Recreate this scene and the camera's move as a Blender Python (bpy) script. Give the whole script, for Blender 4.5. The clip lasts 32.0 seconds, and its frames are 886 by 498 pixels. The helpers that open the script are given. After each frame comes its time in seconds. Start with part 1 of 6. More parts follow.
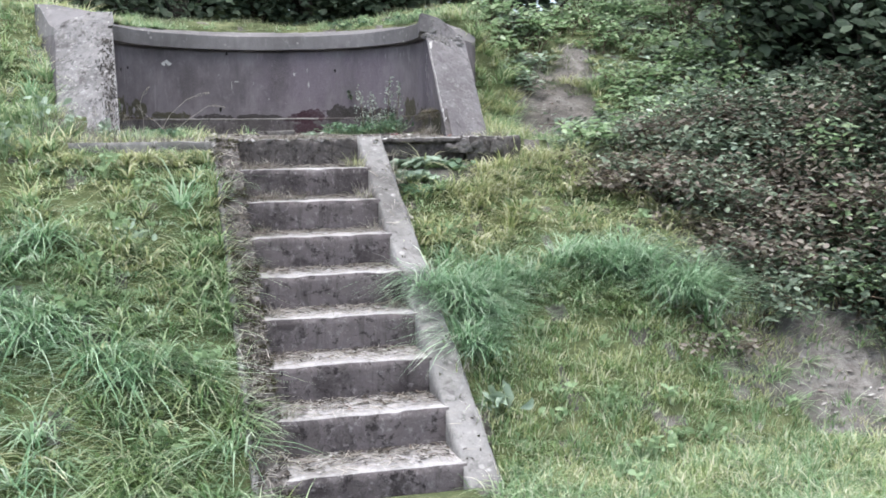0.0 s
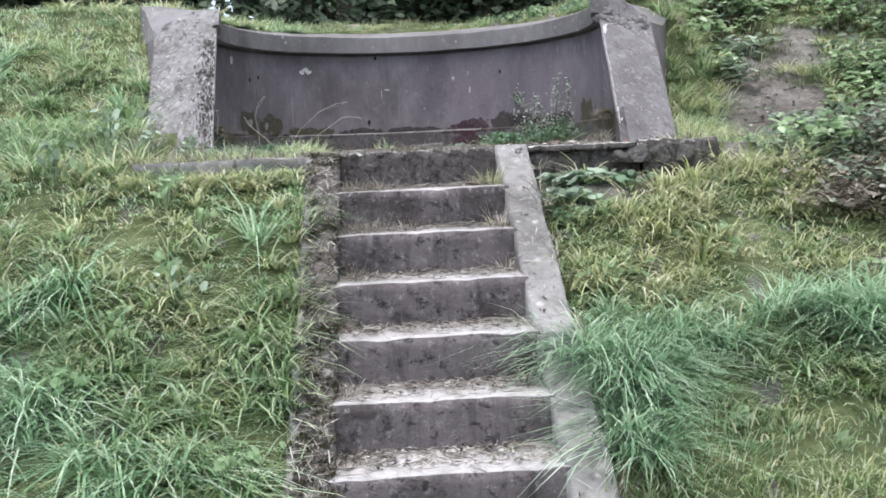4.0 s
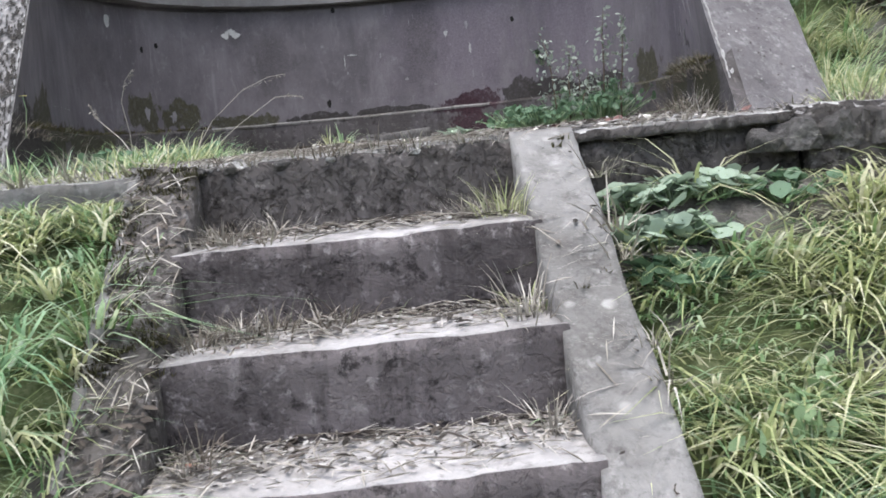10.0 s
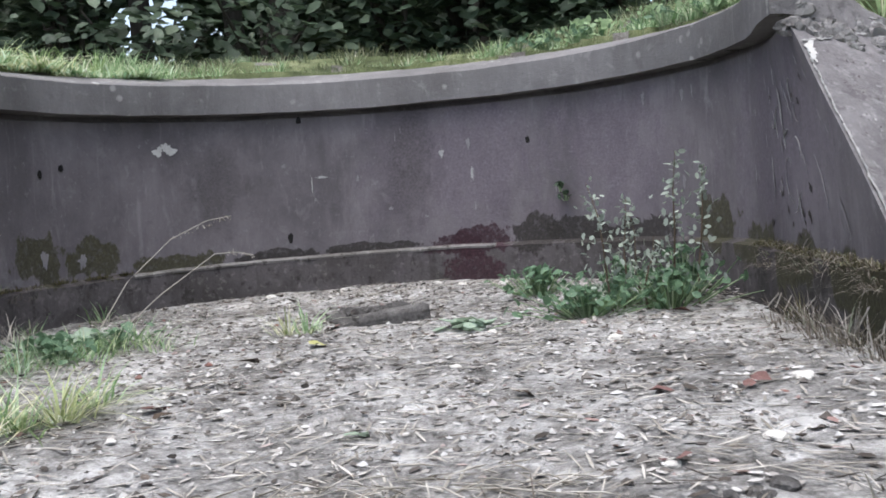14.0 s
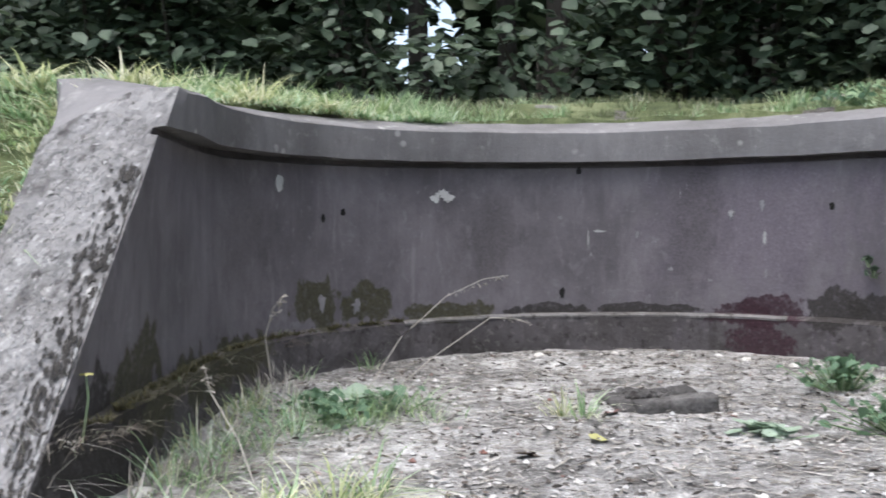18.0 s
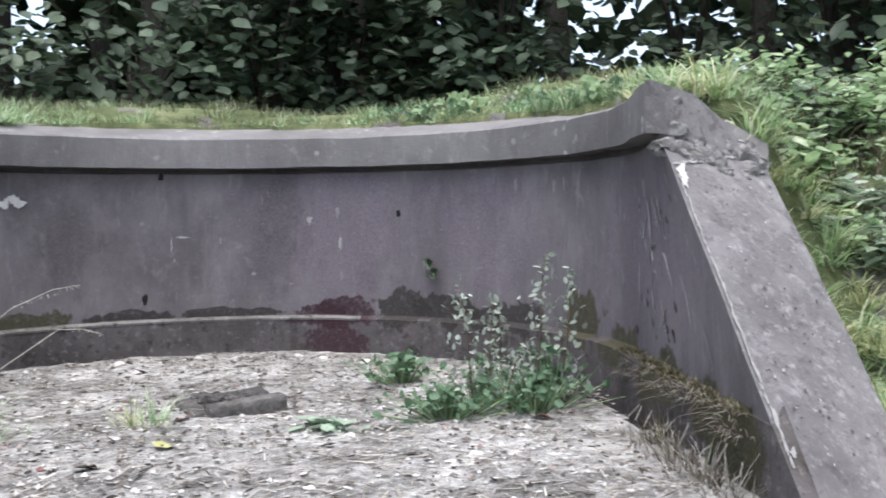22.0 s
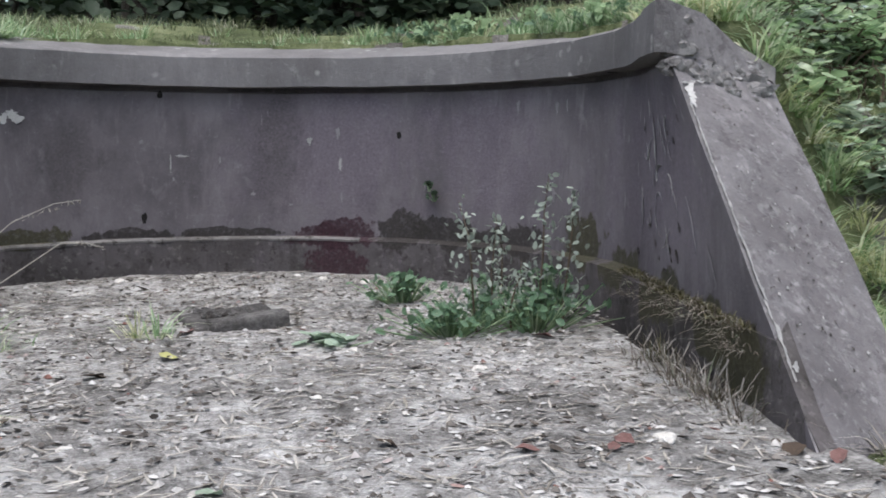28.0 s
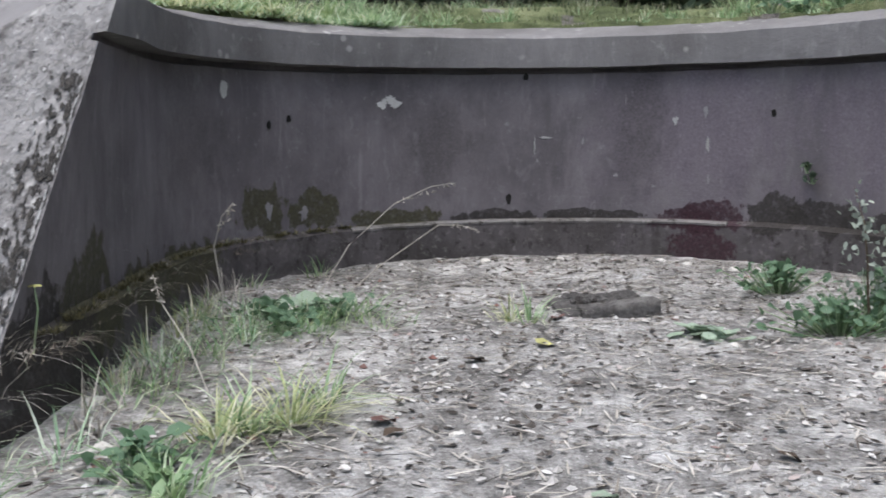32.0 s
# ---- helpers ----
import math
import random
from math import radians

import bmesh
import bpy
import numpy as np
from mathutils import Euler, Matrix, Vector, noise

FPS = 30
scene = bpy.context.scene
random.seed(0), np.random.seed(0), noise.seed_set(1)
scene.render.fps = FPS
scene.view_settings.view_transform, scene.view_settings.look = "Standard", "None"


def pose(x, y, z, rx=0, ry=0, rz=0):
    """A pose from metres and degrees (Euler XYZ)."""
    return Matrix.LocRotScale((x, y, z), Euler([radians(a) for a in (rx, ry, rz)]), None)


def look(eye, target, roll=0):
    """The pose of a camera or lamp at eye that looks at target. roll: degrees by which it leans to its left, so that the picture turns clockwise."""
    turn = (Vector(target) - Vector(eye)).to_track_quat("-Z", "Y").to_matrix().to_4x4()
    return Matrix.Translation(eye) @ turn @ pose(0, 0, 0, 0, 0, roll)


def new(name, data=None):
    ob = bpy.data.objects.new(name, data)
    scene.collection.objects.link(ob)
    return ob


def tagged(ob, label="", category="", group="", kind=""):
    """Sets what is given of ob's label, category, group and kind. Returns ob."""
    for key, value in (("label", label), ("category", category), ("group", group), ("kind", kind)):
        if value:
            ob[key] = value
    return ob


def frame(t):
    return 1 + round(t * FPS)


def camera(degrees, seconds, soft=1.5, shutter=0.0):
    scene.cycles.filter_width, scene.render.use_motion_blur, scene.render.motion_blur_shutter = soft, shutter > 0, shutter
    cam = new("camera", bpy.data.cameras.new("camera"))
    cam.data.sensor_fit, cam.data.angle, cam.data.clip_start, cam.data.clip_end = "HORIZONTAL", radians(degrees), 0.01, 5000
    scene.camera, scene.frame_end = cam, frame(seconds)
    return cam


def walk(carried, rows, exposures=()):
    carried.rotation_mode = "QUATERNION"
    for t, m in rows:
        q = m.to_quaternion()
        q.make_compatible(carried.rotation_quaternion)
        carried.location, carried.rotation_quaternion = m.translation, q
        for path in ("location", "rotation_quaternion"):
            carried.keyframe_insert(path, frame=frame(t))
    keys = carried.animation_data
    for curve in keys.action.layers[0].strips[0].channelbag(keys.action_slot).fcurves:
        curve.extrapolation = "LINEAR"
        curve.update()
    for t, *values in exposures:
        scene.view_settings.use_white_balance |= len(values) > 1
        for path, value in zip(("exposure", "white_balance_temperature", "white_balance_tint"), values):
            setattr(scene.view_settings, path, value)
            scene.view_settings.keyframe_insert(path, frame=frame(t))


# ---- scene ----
cam = camera(47.00, 32.0, soft=1.7, shutter=0.3)
# seconds, place in metres, Euler angles in degrees
PATH = [
    (0, -0.907, -6.459, 0.023, 83.53, 0.75, -15.59),
    (0.5, -0.806, -6.243, 0.009, 83.54, 0.49, -13.88),
    (1, -0.685, -6.008, -0.010, 83.59, 0.84, -11.42),
    (1.5, -0.607, -5.819, -0.023, 83.67, 0.99, -9.55),
    (2, -0.536, -5.636, -0.030, 83.76, 1.14, -7.92),
    (2.5, -0.440, -5.486, -0.039, 83.96, 1.64, -6.23),
    (3, -0.343, -5.349, -0.040, 84.17, 2.16, -4.57),
    (3.5, -0.267, -5.156, -0.049, 84.58, 2.58, -3.29),
    (5.5, -0.165, -4.433, -0.011, 85.59, 2.61, -3.83),
    (6, -0.179, -4.268, -0.015, 85.73, 2.53, -5.01),
    (6.5, -0.161, -4.079, -0.022, 85.47, 2.59, -5.59),
    (7, -0.113, -3.879, -0.009, 84.90, 3.07, -5.45),
    (7.5, -0.087, -3.633, -0.002, 84.52, 3.36, -5.26),
    (8, -0.030, -3.381, 0.007, 84.01, 4.04, -4.38),
    (8.5, 0.014, -3.148, 0.011, 83.70, 4.54, -3.53),
    (9, 0.032, -2.917, 0.012, 83.56, 4.87, -3.06),
    (9.5, 0.053, -2.704, 0.010, 83.67, 5.26, -2.52),
    (10, 0.062, -2.487, 0.011, 83.82, 5.73, -2.34),
    (10.5, 0.043, -2.301, 0.037, 83.90, 5.74, -2.81),
    (11, 0.041, -2.121, 0.067, 85.43, 5.43, -3.05),
    (11.5, 0.049, -1.973, 0.113, 86.62, 5.36, -3.30),
    (12, 0.016, -1.795, 0.162, 87.68, 4.88, -4.51),
    (12.5, 0.012, -1.585, 0.237, 87.63, 4.11, -5.22),
    (13, 0.038, -1.409, 0.288, 88.31, 4.28, -4.88),
    (13.5, 0.032, -1.299, 0.365, 87.60, 4.34, -4.60),
    (14, 0.015, -1.181, 0.411, 86.99, 4.28, -4.44),
    (14.5, -0.026, -1.097, 0.480, 85.41, 4.01, -4.70),
    (16.5, -0.014, -1.030, 0.626, 85.75, 0.40, -3.65),
    (17, -0.031, -0.982, 0.603, 86.97, 0.29, -1.45),
    (17.5, -0.075, -0.976, 0.604, 87.61, 0.46, 3.15),
    (18, -0.096, -0.976, 0.586, 88.40, 0.72, 9.59),
    (18.5, -0.086, -0.988, 0.587, 88.60, 0.80, 13.54),
    (19, -0.080, -0.991, 0.586, 88.72, 0.85, 13.88),
    (19.5, -0.077, -0.995, 0.583, 88.78, 0.87, 11.60),
    (20, -0.067, -1.016, 0.584, 88.77, 0.85, 6.97),
    (20.5, -0.022, -1.029, 0.588, 88.65, 0.82, 2.84),
    (21, 0.016, -1.089, 0.624, 88.10, 0.93, -1.89),
    (21.5, 0.031, -1.095, 0.617, 88.12, 0.91, -6.50),
    (22, 0.038, -1.085, 0.615, 88.08, 0.73, -11.79),
    (22.5, 0.062, -1.082, 0.619, 88.00, 0.72, -16.43),
    (23, 0.101, -1.081, 0.623, 87.97, 0.83, -21.27),
    (23.5, 0.129, -1.084, 0.616, 88.09, 0.84, -25.87),
    (24, 0.156, -1.116, 0.627, 87.52, 1.08, -29.64),
    (24.5, 0.143, -1.126, 0.629, 87.03, 0.86, -31.69),
    (26.5, 0.028, -1.118, 0.602, 85.17, -0.25, -22.67),
    (27, 0.026, -1.129, 0.594, 84.77, -0.32, -18.39),
    (27.5, 0.014, -1.110, 0.582, 84.62, -0.31, -15.11),
    (28, -0.001, -1.082, 0.573, 84.30, -0.15, -12.25),
    (28.5, -0.008, -1.061, 0.573, 83.85, 0.05, -10.02),
    (29, -0.010, -1.047, 0.575, 83.38, 0.30, -7.99),
    (29.5, -0.011, -1.037, 0.576, 83.04, 0.50, -6.21),
    (30, -0.017, -1.024, 0.578, 82.82, 0.65, -4.32),
    (30.5, -0.050, -1.001, 0.579, 82.71, 0.47, -2.75),
    (31, -0.093, -0.979, 0.583, 82.73, 0.26, -0.63),
    (31.5, -0.112, -0.973, 0.591, 82.83, 0.32, 2.38),
    (32, -0.105, -0.992, 0.599, 82.96, 0.69, 6.47),
]
EXPOSURES = [(t, e, 6200, 10) for t, e in ((0, 1.48), (6, 1.42), (10, 1.34), (14, 1.25), (17, 1.32), (19, 1.42), (24, 1.55), (27, 1.10), (30, 0.92), (32, 1.02))]
walk(cam, [(t, pose(*row)) for t, *row in PATH], EXPOSURES)

# ---------------------------------------------------------------- daylight
world = bpy.data.worlds.new("sky")
scene.world = world
world.use_nodes = True
wn = world.node_tree
sky = wn.nodes.new("ShaderNodeTexSky")
sky.sky_type, sky.sun_disc = "NISHITA", False
sky.sun_elevation, sky.sun_rotation = radians(76.4), radians(204.4)
sky.air_density, sky.dust_density, sky.ozone_density = 1.0, 4.0, 1.0
veil = wn.nodes.new("ShaderNodeHueSaturation")
veil.inputs["Saturation"].default_value = 0.75
wn.links.new(sky.outputs["Color"], veil.inputs["Color"])
wn.links.new(veil.outputs["Color"], wn.nodes["Background"].inputs["Color"])
wn.nodes["Background"].inputs["Strength"].default_value = 0.15
sun = new("sun", bpy.data.lights.new("sun", "SUN"))
sun.data.energy, sun.data.angle, sun.data.color = 1.4, radians(60), (1.0, 0.985, 0.96)
sun.matrix_world = look((-1, -2.2, 10), (0, 0, 0))

# ---------------------------------------------------------------- materials
def shader(name, rough=0.9):
    m = bpy.data.materials.new(name)
    m.use_nodes = True
    nt = m.node_tree
    b = nt.nodes["Principled BSDF"]
    b.inputs["Roughness"].default_value = rough
    b.inputs["Specular IOR Level"].default_value = 0.25
    return m, nt, b


def coords(nt, scale=(1, 1, 1)):
    t = nt.nodes.new("ShaderNodeTexCoord")
    mp = nt.nodes.new("ShaderNodeMapping")
    mp.inputs["Scale"].default_value = scale
    nt.links.new(t.outputs["Object"], mp.inputs["Vector"])
    return mp.outputs["Vector"]


def noise_tex(nt, vec, scale, detail=6.0, rough=0.6, dist=0.0):
    n = nt.nodes.new("ShaderNodeTexNoise")
    n.inputs["Scale"].default_value = scale
    n.inputs["Detail"].default_value = detail
    n.inputs["Roughness"].default_value = rough
    n.inputs["Distortion"].default_value = dist
    nt.links.new(vec, n.inputs["Vector"])
    return n.outputs["Fac"]


def ramp(nt, fac, stops):
    r = nt.nodes.new("ShaderNodeValToRGB")
    e = r.color_ramp.elements
    while len(e) < len(stops):
        e.new(0.5)
    for el, (p, c) in zip(e, stops):
        el.position = p
        el.color = (*c, 1) if len(c) == 3 else c
    nt.links.new(fac, r.inputs["Fac"])
    return r.outputs["Color"]


def grey(nt, fac, lo, hi, a=0.0, b=1.0):
    r = nt.nodes.new("ShaderNodeMapRange")
    for k, v in zip(("From Min", "From Max", "To Min", "To Max"), (lo, hi, a, b)):
        r.inputs[k].default_value = v
    nt.links.new(fac, r.inputs["Value"])
    return r.outputs["Result"]


def mixed(nt, fac, a, b, blend="MIX"):
    m = nt.nodes.new("ShaderNodeMix")
    m.data_type, m.blend_type = "RGBA", blend
    for sock, v in ((m.inputs["Factor"], fac), (m.inputs["A"], a), (m.inputs["B"], b)):
        if hasattr(v, "is_linked"):
            nt.links.new(v, sock)
        else:
            sock.default_value = v if isinstance(v, float) else (*v, 1)
    return m.outputs["Result"]


def mul(nt, a, b, op="MULTIPLY"):
    m = nt.nodes.new("ShaderNodeMath")
    m.operation = op
    m.use_clamp = op in ("ADD", "MULTIPLY", "SUBTRACT")
    for sock, v in zip(m.inputs, (a, b)):
        if hasattr(v, "is_linked"):
            nt.links.new(v, sock)
        else:
            sock.default_value = v
    return m.outputs["Value"]


def bump(nt, b, height, strength, distance=0.01):
    n = nt.nodes.new("ShaderNodeBump")
    n.inputs["Strength"].default_value = strength
    n.inputs["Distance"].default_value = distance
    nt.links.new(height, n.inputs["Height"])
    nt.links.new(n.outputs["Normal"], b.inputs["Normal"])


def concrete(name, base, dark, pale, lichen=0.0, relief=0.5, pit=0.0, growth=(), blotch=0.0, panel=0.0):
    """Weathered cast concrete: cloudy tone, vertical run marks, damp clouds, growths of moss or algae, lichen spots."""
    m, nt, b = shader(name, 0.92)
    v = coords(nt)
    cloud = noise_tex(nt, v, 2.2, 5, 0.55)
    grain = noise_tex(nt, v, 90, 4, 0.7)
    runs = noise_tex(nt, coords(nt, (7, 7, 0.7)), 1.0, 5, 0.6)
    blot = noise_tex(nt, v, 11, 8, 0.68, 0.4)
    col = ramp(nt, cloud, [(0.3, dark), (0.52, base), (0.75, [c * 1.15 for c in base])])
    col = mixed(nt, mul(nt, grey(nt, runs, 0.5, 0.72), 0.55), col, [c * 0.62 for c in base])
    col = mixed(nt, mul(nt, grey(nt, blot, 0.58, 0.72), 0.45), col, pale)
    col = mixed(nt, mul(nt, grey(nt, blot, 0.42, 0.30), 0.55), col, dark)
    col = mixed(nt, mul(nt, grey(nt, grain, 0.35, 0.7), 0.25), col, [c * 1.25 for c in base])
    if panel:
        # broad damp clouds, paler water marks and speckle
        wide = noise_tex(nt, coords(nt, (1.5, 1.5, 0.75)), 2.3, 7, 0.66, 0.35)
        col = mixed(nt, mul(nt, grey(nt, wide, 0.50, 0.40), 0.6 * panel), col, [c * 0.55 for c in base])
        col = mixed(nt, mul(nt, grey(nt, wide, 0.54, 0.66), 0.5 * panel), col, [c * 1.5 for c in base])
        wash = noise_tex(nt, coords(nt, (16, 16, 3.2)), 1.0, 7, 0.72, 0.4)
        col = mixed(nt, mul(nt, grey(nt, wash, 0.56, 0.68), 0.5 * panel), col, [c * 1.7 for c in base])
        col = mixed(nt, mul(nt, grey(nt, wash, 0.42, 0.34), 0.5 * panel), col, [c * 0.6 for c in base])
        col = mixed(nt, mul(nt, grey(nt, noise_tex(nt, v, 46, 5, 0.75), 0.60, 0.70), 0.5 * panel), col, pale)
    if blotch:
        big = noise_tex(nt, v, 4.5, 8, 0.72, 0.5)
        col = mixed(nt, mul(nt, grey(nt, big, 0.47, 0.36), 0.75 * blotch), col, dark)
        col = mixed(nt, mul(nt, grey(nt, noise_tex(nt, v, 30, 6, 0.7), 0.56, 0.68), 0.6 * blotch), col, pale)
        col = mixed(nt, mul(nt, grey(nt, noise_tex(nt, v, 17, 8, 0.75, 0.15), 0.46, 0.38), 0.9 * blotch), col, [c * 0.7 for c in dark])
        drip = noise_tex(nt, coords(nt, (14, 14, 2.2)), 1.0, 6, 0.7)
        col = mixed(nt, mul(nt, grey(nt, drip, 0.46, 0.38), 0.35 * blotch), col, dark)
    edge = noise_tex(nt, coords(nt, (1, 1, 0.7)), 10, 8, 0.66, 0.2) if growth else None
    speck = noise_tex(nt, v, 38, 6, 0.72) if growth else None
    for centre, w, h, tone, *soft in growth:
        sharp = not soft
        d = nt.nodes.new("ShaderNodeVectorMath")
        d.operation = "SUBTRACT"
        d.inputs[1].default_value = centre
        nt.links.new(v, d.inputs[0])
        sc = nt.nodes.new("ShaderNodeVectorMath")
        sc.operation = "MULTIPLY"
        sc.inputs[1].default_value = (1 / w, 1 / w, 1 / h)
        nt.links.new(d.outputs["Vector"], sc.inputs[0])
        ln = nt.nodes.new("ShaderNodeVectorMath")
        ln.operation = "LENGTH"
        nt.links.new(sc.outputs["Vector"], ln.inputs[0])
        f = nt.nodes.new("ShaderNodeMath")
        f.operation = "MULTIPLY_ADD"
        f.inputs[1].default_value = 2.6
        nt.links.new(edge, f.inputs[0])
        nt.links.new(grey(nt, ln.outputs["Value"], 0.0, 2.0, 0.0, -2.0), f.inputs[2])
        k = grey(nt, f.outputs["Value"], *((0.36, 0.48) if sharp else (0.1, 0.9)))
        if sharp:
            k = mul(nt, k, grey(nt, speck, 0.36, 0.48, 0.55, 1.0))
        col = mixed(nt, mul(nt, k, 0.9 if sharp else 0.5), col, ramp(nt, grain, [(0.3, [c * 0.5 for c in tone]), (0.6, tone), (0.8, [c * 1.7 for c in tone])]))
    if lichen:
        sp = nt.nodes.new("ShaderNodeTexVoronoi")
        sp.inputs["Scale"].default_value = 16
        sp.inputs["Randomness"].default_value = 1
        nt.links.new(v, sp.inputs["Vector"])
        spots = mul(nt, grey(nt, mul(nt, sp.outputs["Distance"], mul(nt, blot, 0.5), "ADD"), 0.52, 0.40), grey(nt, noise_tex(nt, v, 3.5, 4), 0.5, 0.6))
        col = mixed(nt, mul(nt, spots, lichen * 0.6), col, (0.50, 0.49, 0.46))
    nt.links.new(col, b.inputs["Base Color"])
    h = mul(nt, mul(nt, grain, 0.35), mul(nt, blot, 0.65), "ADD")
    if pit:
        pv = noise_tex(nt, v, 26, 5, 0.75, 0.6)
        h = mul(nt, h, mul(nt, grey(nt, pv, 0.5, 0.38), pit), "SUBTRACT")
    bump(nt, b, h, relief, 0.012)
    return m


def foliage(name, stops, rough=0.55, trans=0.35, patch=None):
    """Leaf or blade colour, one tone for each leaf, with broad patches of another tone."""
    m, nt, b = shader(name, rough)
    g = nt.nodes.new("ShaderNodeNewGeometry")
    col = ramp(nt, g.outputs["Random Per Island"], stops)
    v = coords(nt)
    if patch:
        col = mixed(nt, grey(nt, noise_tex(nt, v, 2.1, 6, 0.7), 0.48, 0.62, 0.0, 0.65), col, ramp(nt, g.outputs["Random Per Island"], patch))
    col = mixed(nt, mul(nt, grey(nt, noise_tex(nt, v, 45, 3), 0.35, 0.7), 0.35), col, [c * 0.55 for c in stops[0][1]])
    nt.links.new(col, b.inputs["Base Color"])
    t = nt.nodes.new("ShaderNodeBsdfTranslucent")
    nt.links.new(col, t.inputs["Color"])
    mx = nt.nodes.new("ShaderNodeMixShader")
    mx.inputs["Fac"].default_value = trans
    nt.links.new(b.outputs["BSDF"], mx.inputs[1])
    nt.links.new(t.outputs["BSDF"], mx.inputs[2])
    nt.links.new(mx.outputs["Shader"], nt.nodes["Material Output"].inputs["Surface"])
    return m


def earth(name, stops, relief=0.8, fine=70, extra=None):
    m, nt, b = shader(name, 0.95)
    v = coords(nt)
    big = noise_tex(nt, v, 1.7, 6, 0.62)
    mid = noise_tex(nt, v, 14, 7, 0.7)
    small = noise_tex(nt, v, fine, 5, 0.75)
    f = mul(nt, mul(nt, big, 0.36), mul(nt, mul(nt, mid, 0.36), mul(nt, small, 0.28), "ADD"), "ADD")
    col = ramp(nt, f, stops)
    if extra:
        col = mixed(nt, grey(nt, noise_tex(nt, v, 3.3, 7, 0.7), 0.54, 0.64, 0, 0.7), col, extra)
    nt.links.new(col, b.inputs["Base Color"])
    bump(nt, b, mul(nt, mul(nt, mid, 0.5), mul(nt, small, 0.5), "ADD"), relief, 0.02)
    return m


def bark(name, a, c):
    m, nt, b = shader(name, 0.95)
    v = coords(nt, (9, 9, 1.4))
    n = noise_tex(nt, v, 3, 8, 0.7, 0.8)
    nt.links.new(ramp(nt, n, [(0.35, a), (0.7, c)]), b.inputs["Base Color"])
    bump(nt, b, n, 0.9, 0.03)
    return m

# moss, dark crust and red algae on the niche's wall: centre, half width, half height, colour
MOSS_C, CRUST_C, ALGAE_C = (0.054, 0.051, 0.027), (0.036, 0.032, 0.028), (0.040, 0.019, 0.024)
PURPLE_C, DAMP_C = (0.138, 0.114, 0.140), (0.075, 0.067, 0.068)
WALL_GROWTH = [
    ((0.45, 3.3, 0.55), 0.45, 0.40, PURPLE_C, 1), ((1.22, 1.75, 0.50), 0.55, 0.36, PURPLE_C, 1), ((1.05, 2.9, 0.55), 0.35, 0.30, PURPLE_C, 1),
    ((-1.30, 2.28, 0.55), 0.20, 0.42, DAMP_C, 1), ((-0.62, 3.28, 0.52), 0.20, 0.25, DAMP_C, 1), ((0.25, 3.40, 0.60), 0.12, 0.35, DAMP_C, 1),
    ((-1.20, 2.66, 0.28), 0.17, 0.10, MOSS_C), ((-1.05, 2.93, 0.26), 0.16, 0.09, MOSS_C), ((-0.80, 3.18, 0.21), 0.22, 0.045, MOSS_C),
    ((-1.20, 1.30, 0.20), 0.26, 0.12, MOSS_C), ((-1.28, 1.75, 0.15), 0.24, 0.09, MOSS_C), ((-1.33, 2.15, 0.15), 0.24, 0.08, MOSS_C), ((-1.14, 0.95, 0.10), 0.25, 0.20, CRUST_C),
    ((0.54, 3.30, 0.20), 0.15, 0.075, ALGAE_C), ((0.40, 3.36, 0.19), 0.16, 0.05, ALGAE_C), ((0.48, 3.28, 0.08), 0.16, 0.09, ALGAE_C), ((0.74, 3.18, 0.22), 0.13, 0.08, CRUST_C), ((0.92, 3.03, 0.22), 0.17, 0.07, CRUST_C), ((1.08, 2.80, 0.20), 0.22, 0.07, CRUST_C),
    ((1.25, 2.36, 0.24), 0.15, 0.10, MOSS_C), ((1.27, 2.02, 0.17), 0.14, 0.09, MOSS_C), ((1.22, 1.55, 0.15), 0.20, 0.09, MOSS_C), ((1.16, 1.15, 0.13), 0.18, 0.09, MOSS_C), ((1.12, 0.95, 0.10), 0.15, 0.10, MOSS_C),
    ((0.05, 3.42, 0.20), 0.3, 0.025, CRUST_C), ((-0.35, 3.38, 0.20), 0.2, 0.03, CRUST_C)]
COPING_GROWTH = [((1.25, 2.42, 0.90), 0.035, 0.10, CRUST_C), ((1.29, 2.2, 0.91), 0.04, 0.11, CRUST_C), ((1.20, 2.60, 0.92), 0.03, 0.07, CRUST_C)]

M_SOIL = earth("soil", [(0.38, (0.045, 0.040, 0.035)), (0.5, (0.135, 0.124, 0.112)), (0.62, (0.27, 0.257, 0.24))], 1.0, 110)
M_WALL = concrete("wall concrete", (0.132, 0.119, 0.125), (0.074, 0.067, 0.071), (0.25, 0.24, 0.245), relief=0.3, growth=WALL_GROWTH, panel=0.8)
M_PLINTH = concrete("plinth concrete", (0.078, 0.070, 0.070), (0.026, 0.023, 0.019), (0.20, 0.19, 0.175), growth=WALL_GROWTH, blotch=0.8)
M_COPING = concrete("coping concrete", (0.15, 0.143, 0.142), (0.088, 0.082, 0.08), (0.34, 0.33, 0.32), lichen=0.7, growth=COPING_GROWTH, panel=0.45)
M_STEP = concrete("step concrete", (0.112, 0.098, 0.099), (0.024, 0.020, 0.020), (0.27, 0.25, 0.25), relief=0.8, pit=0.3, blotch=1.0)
M_DARKSTEP = concrete("broken edge concrete", (0.085, 0.076, 0.073), (0.03, 0.026, 0.022), (0.30, 0.28, 0.26), relief=1.0, pit=0.8, blotch=1.0)
M_CHEEK = concrete("cheek concrete", (0.20, 0.193, 0.185), (0.07, 0.064, 0.058), (0.42, 0.41, 0.395), lichen=0.8, relief=0.6, pit=0.2, blotch=0.55)
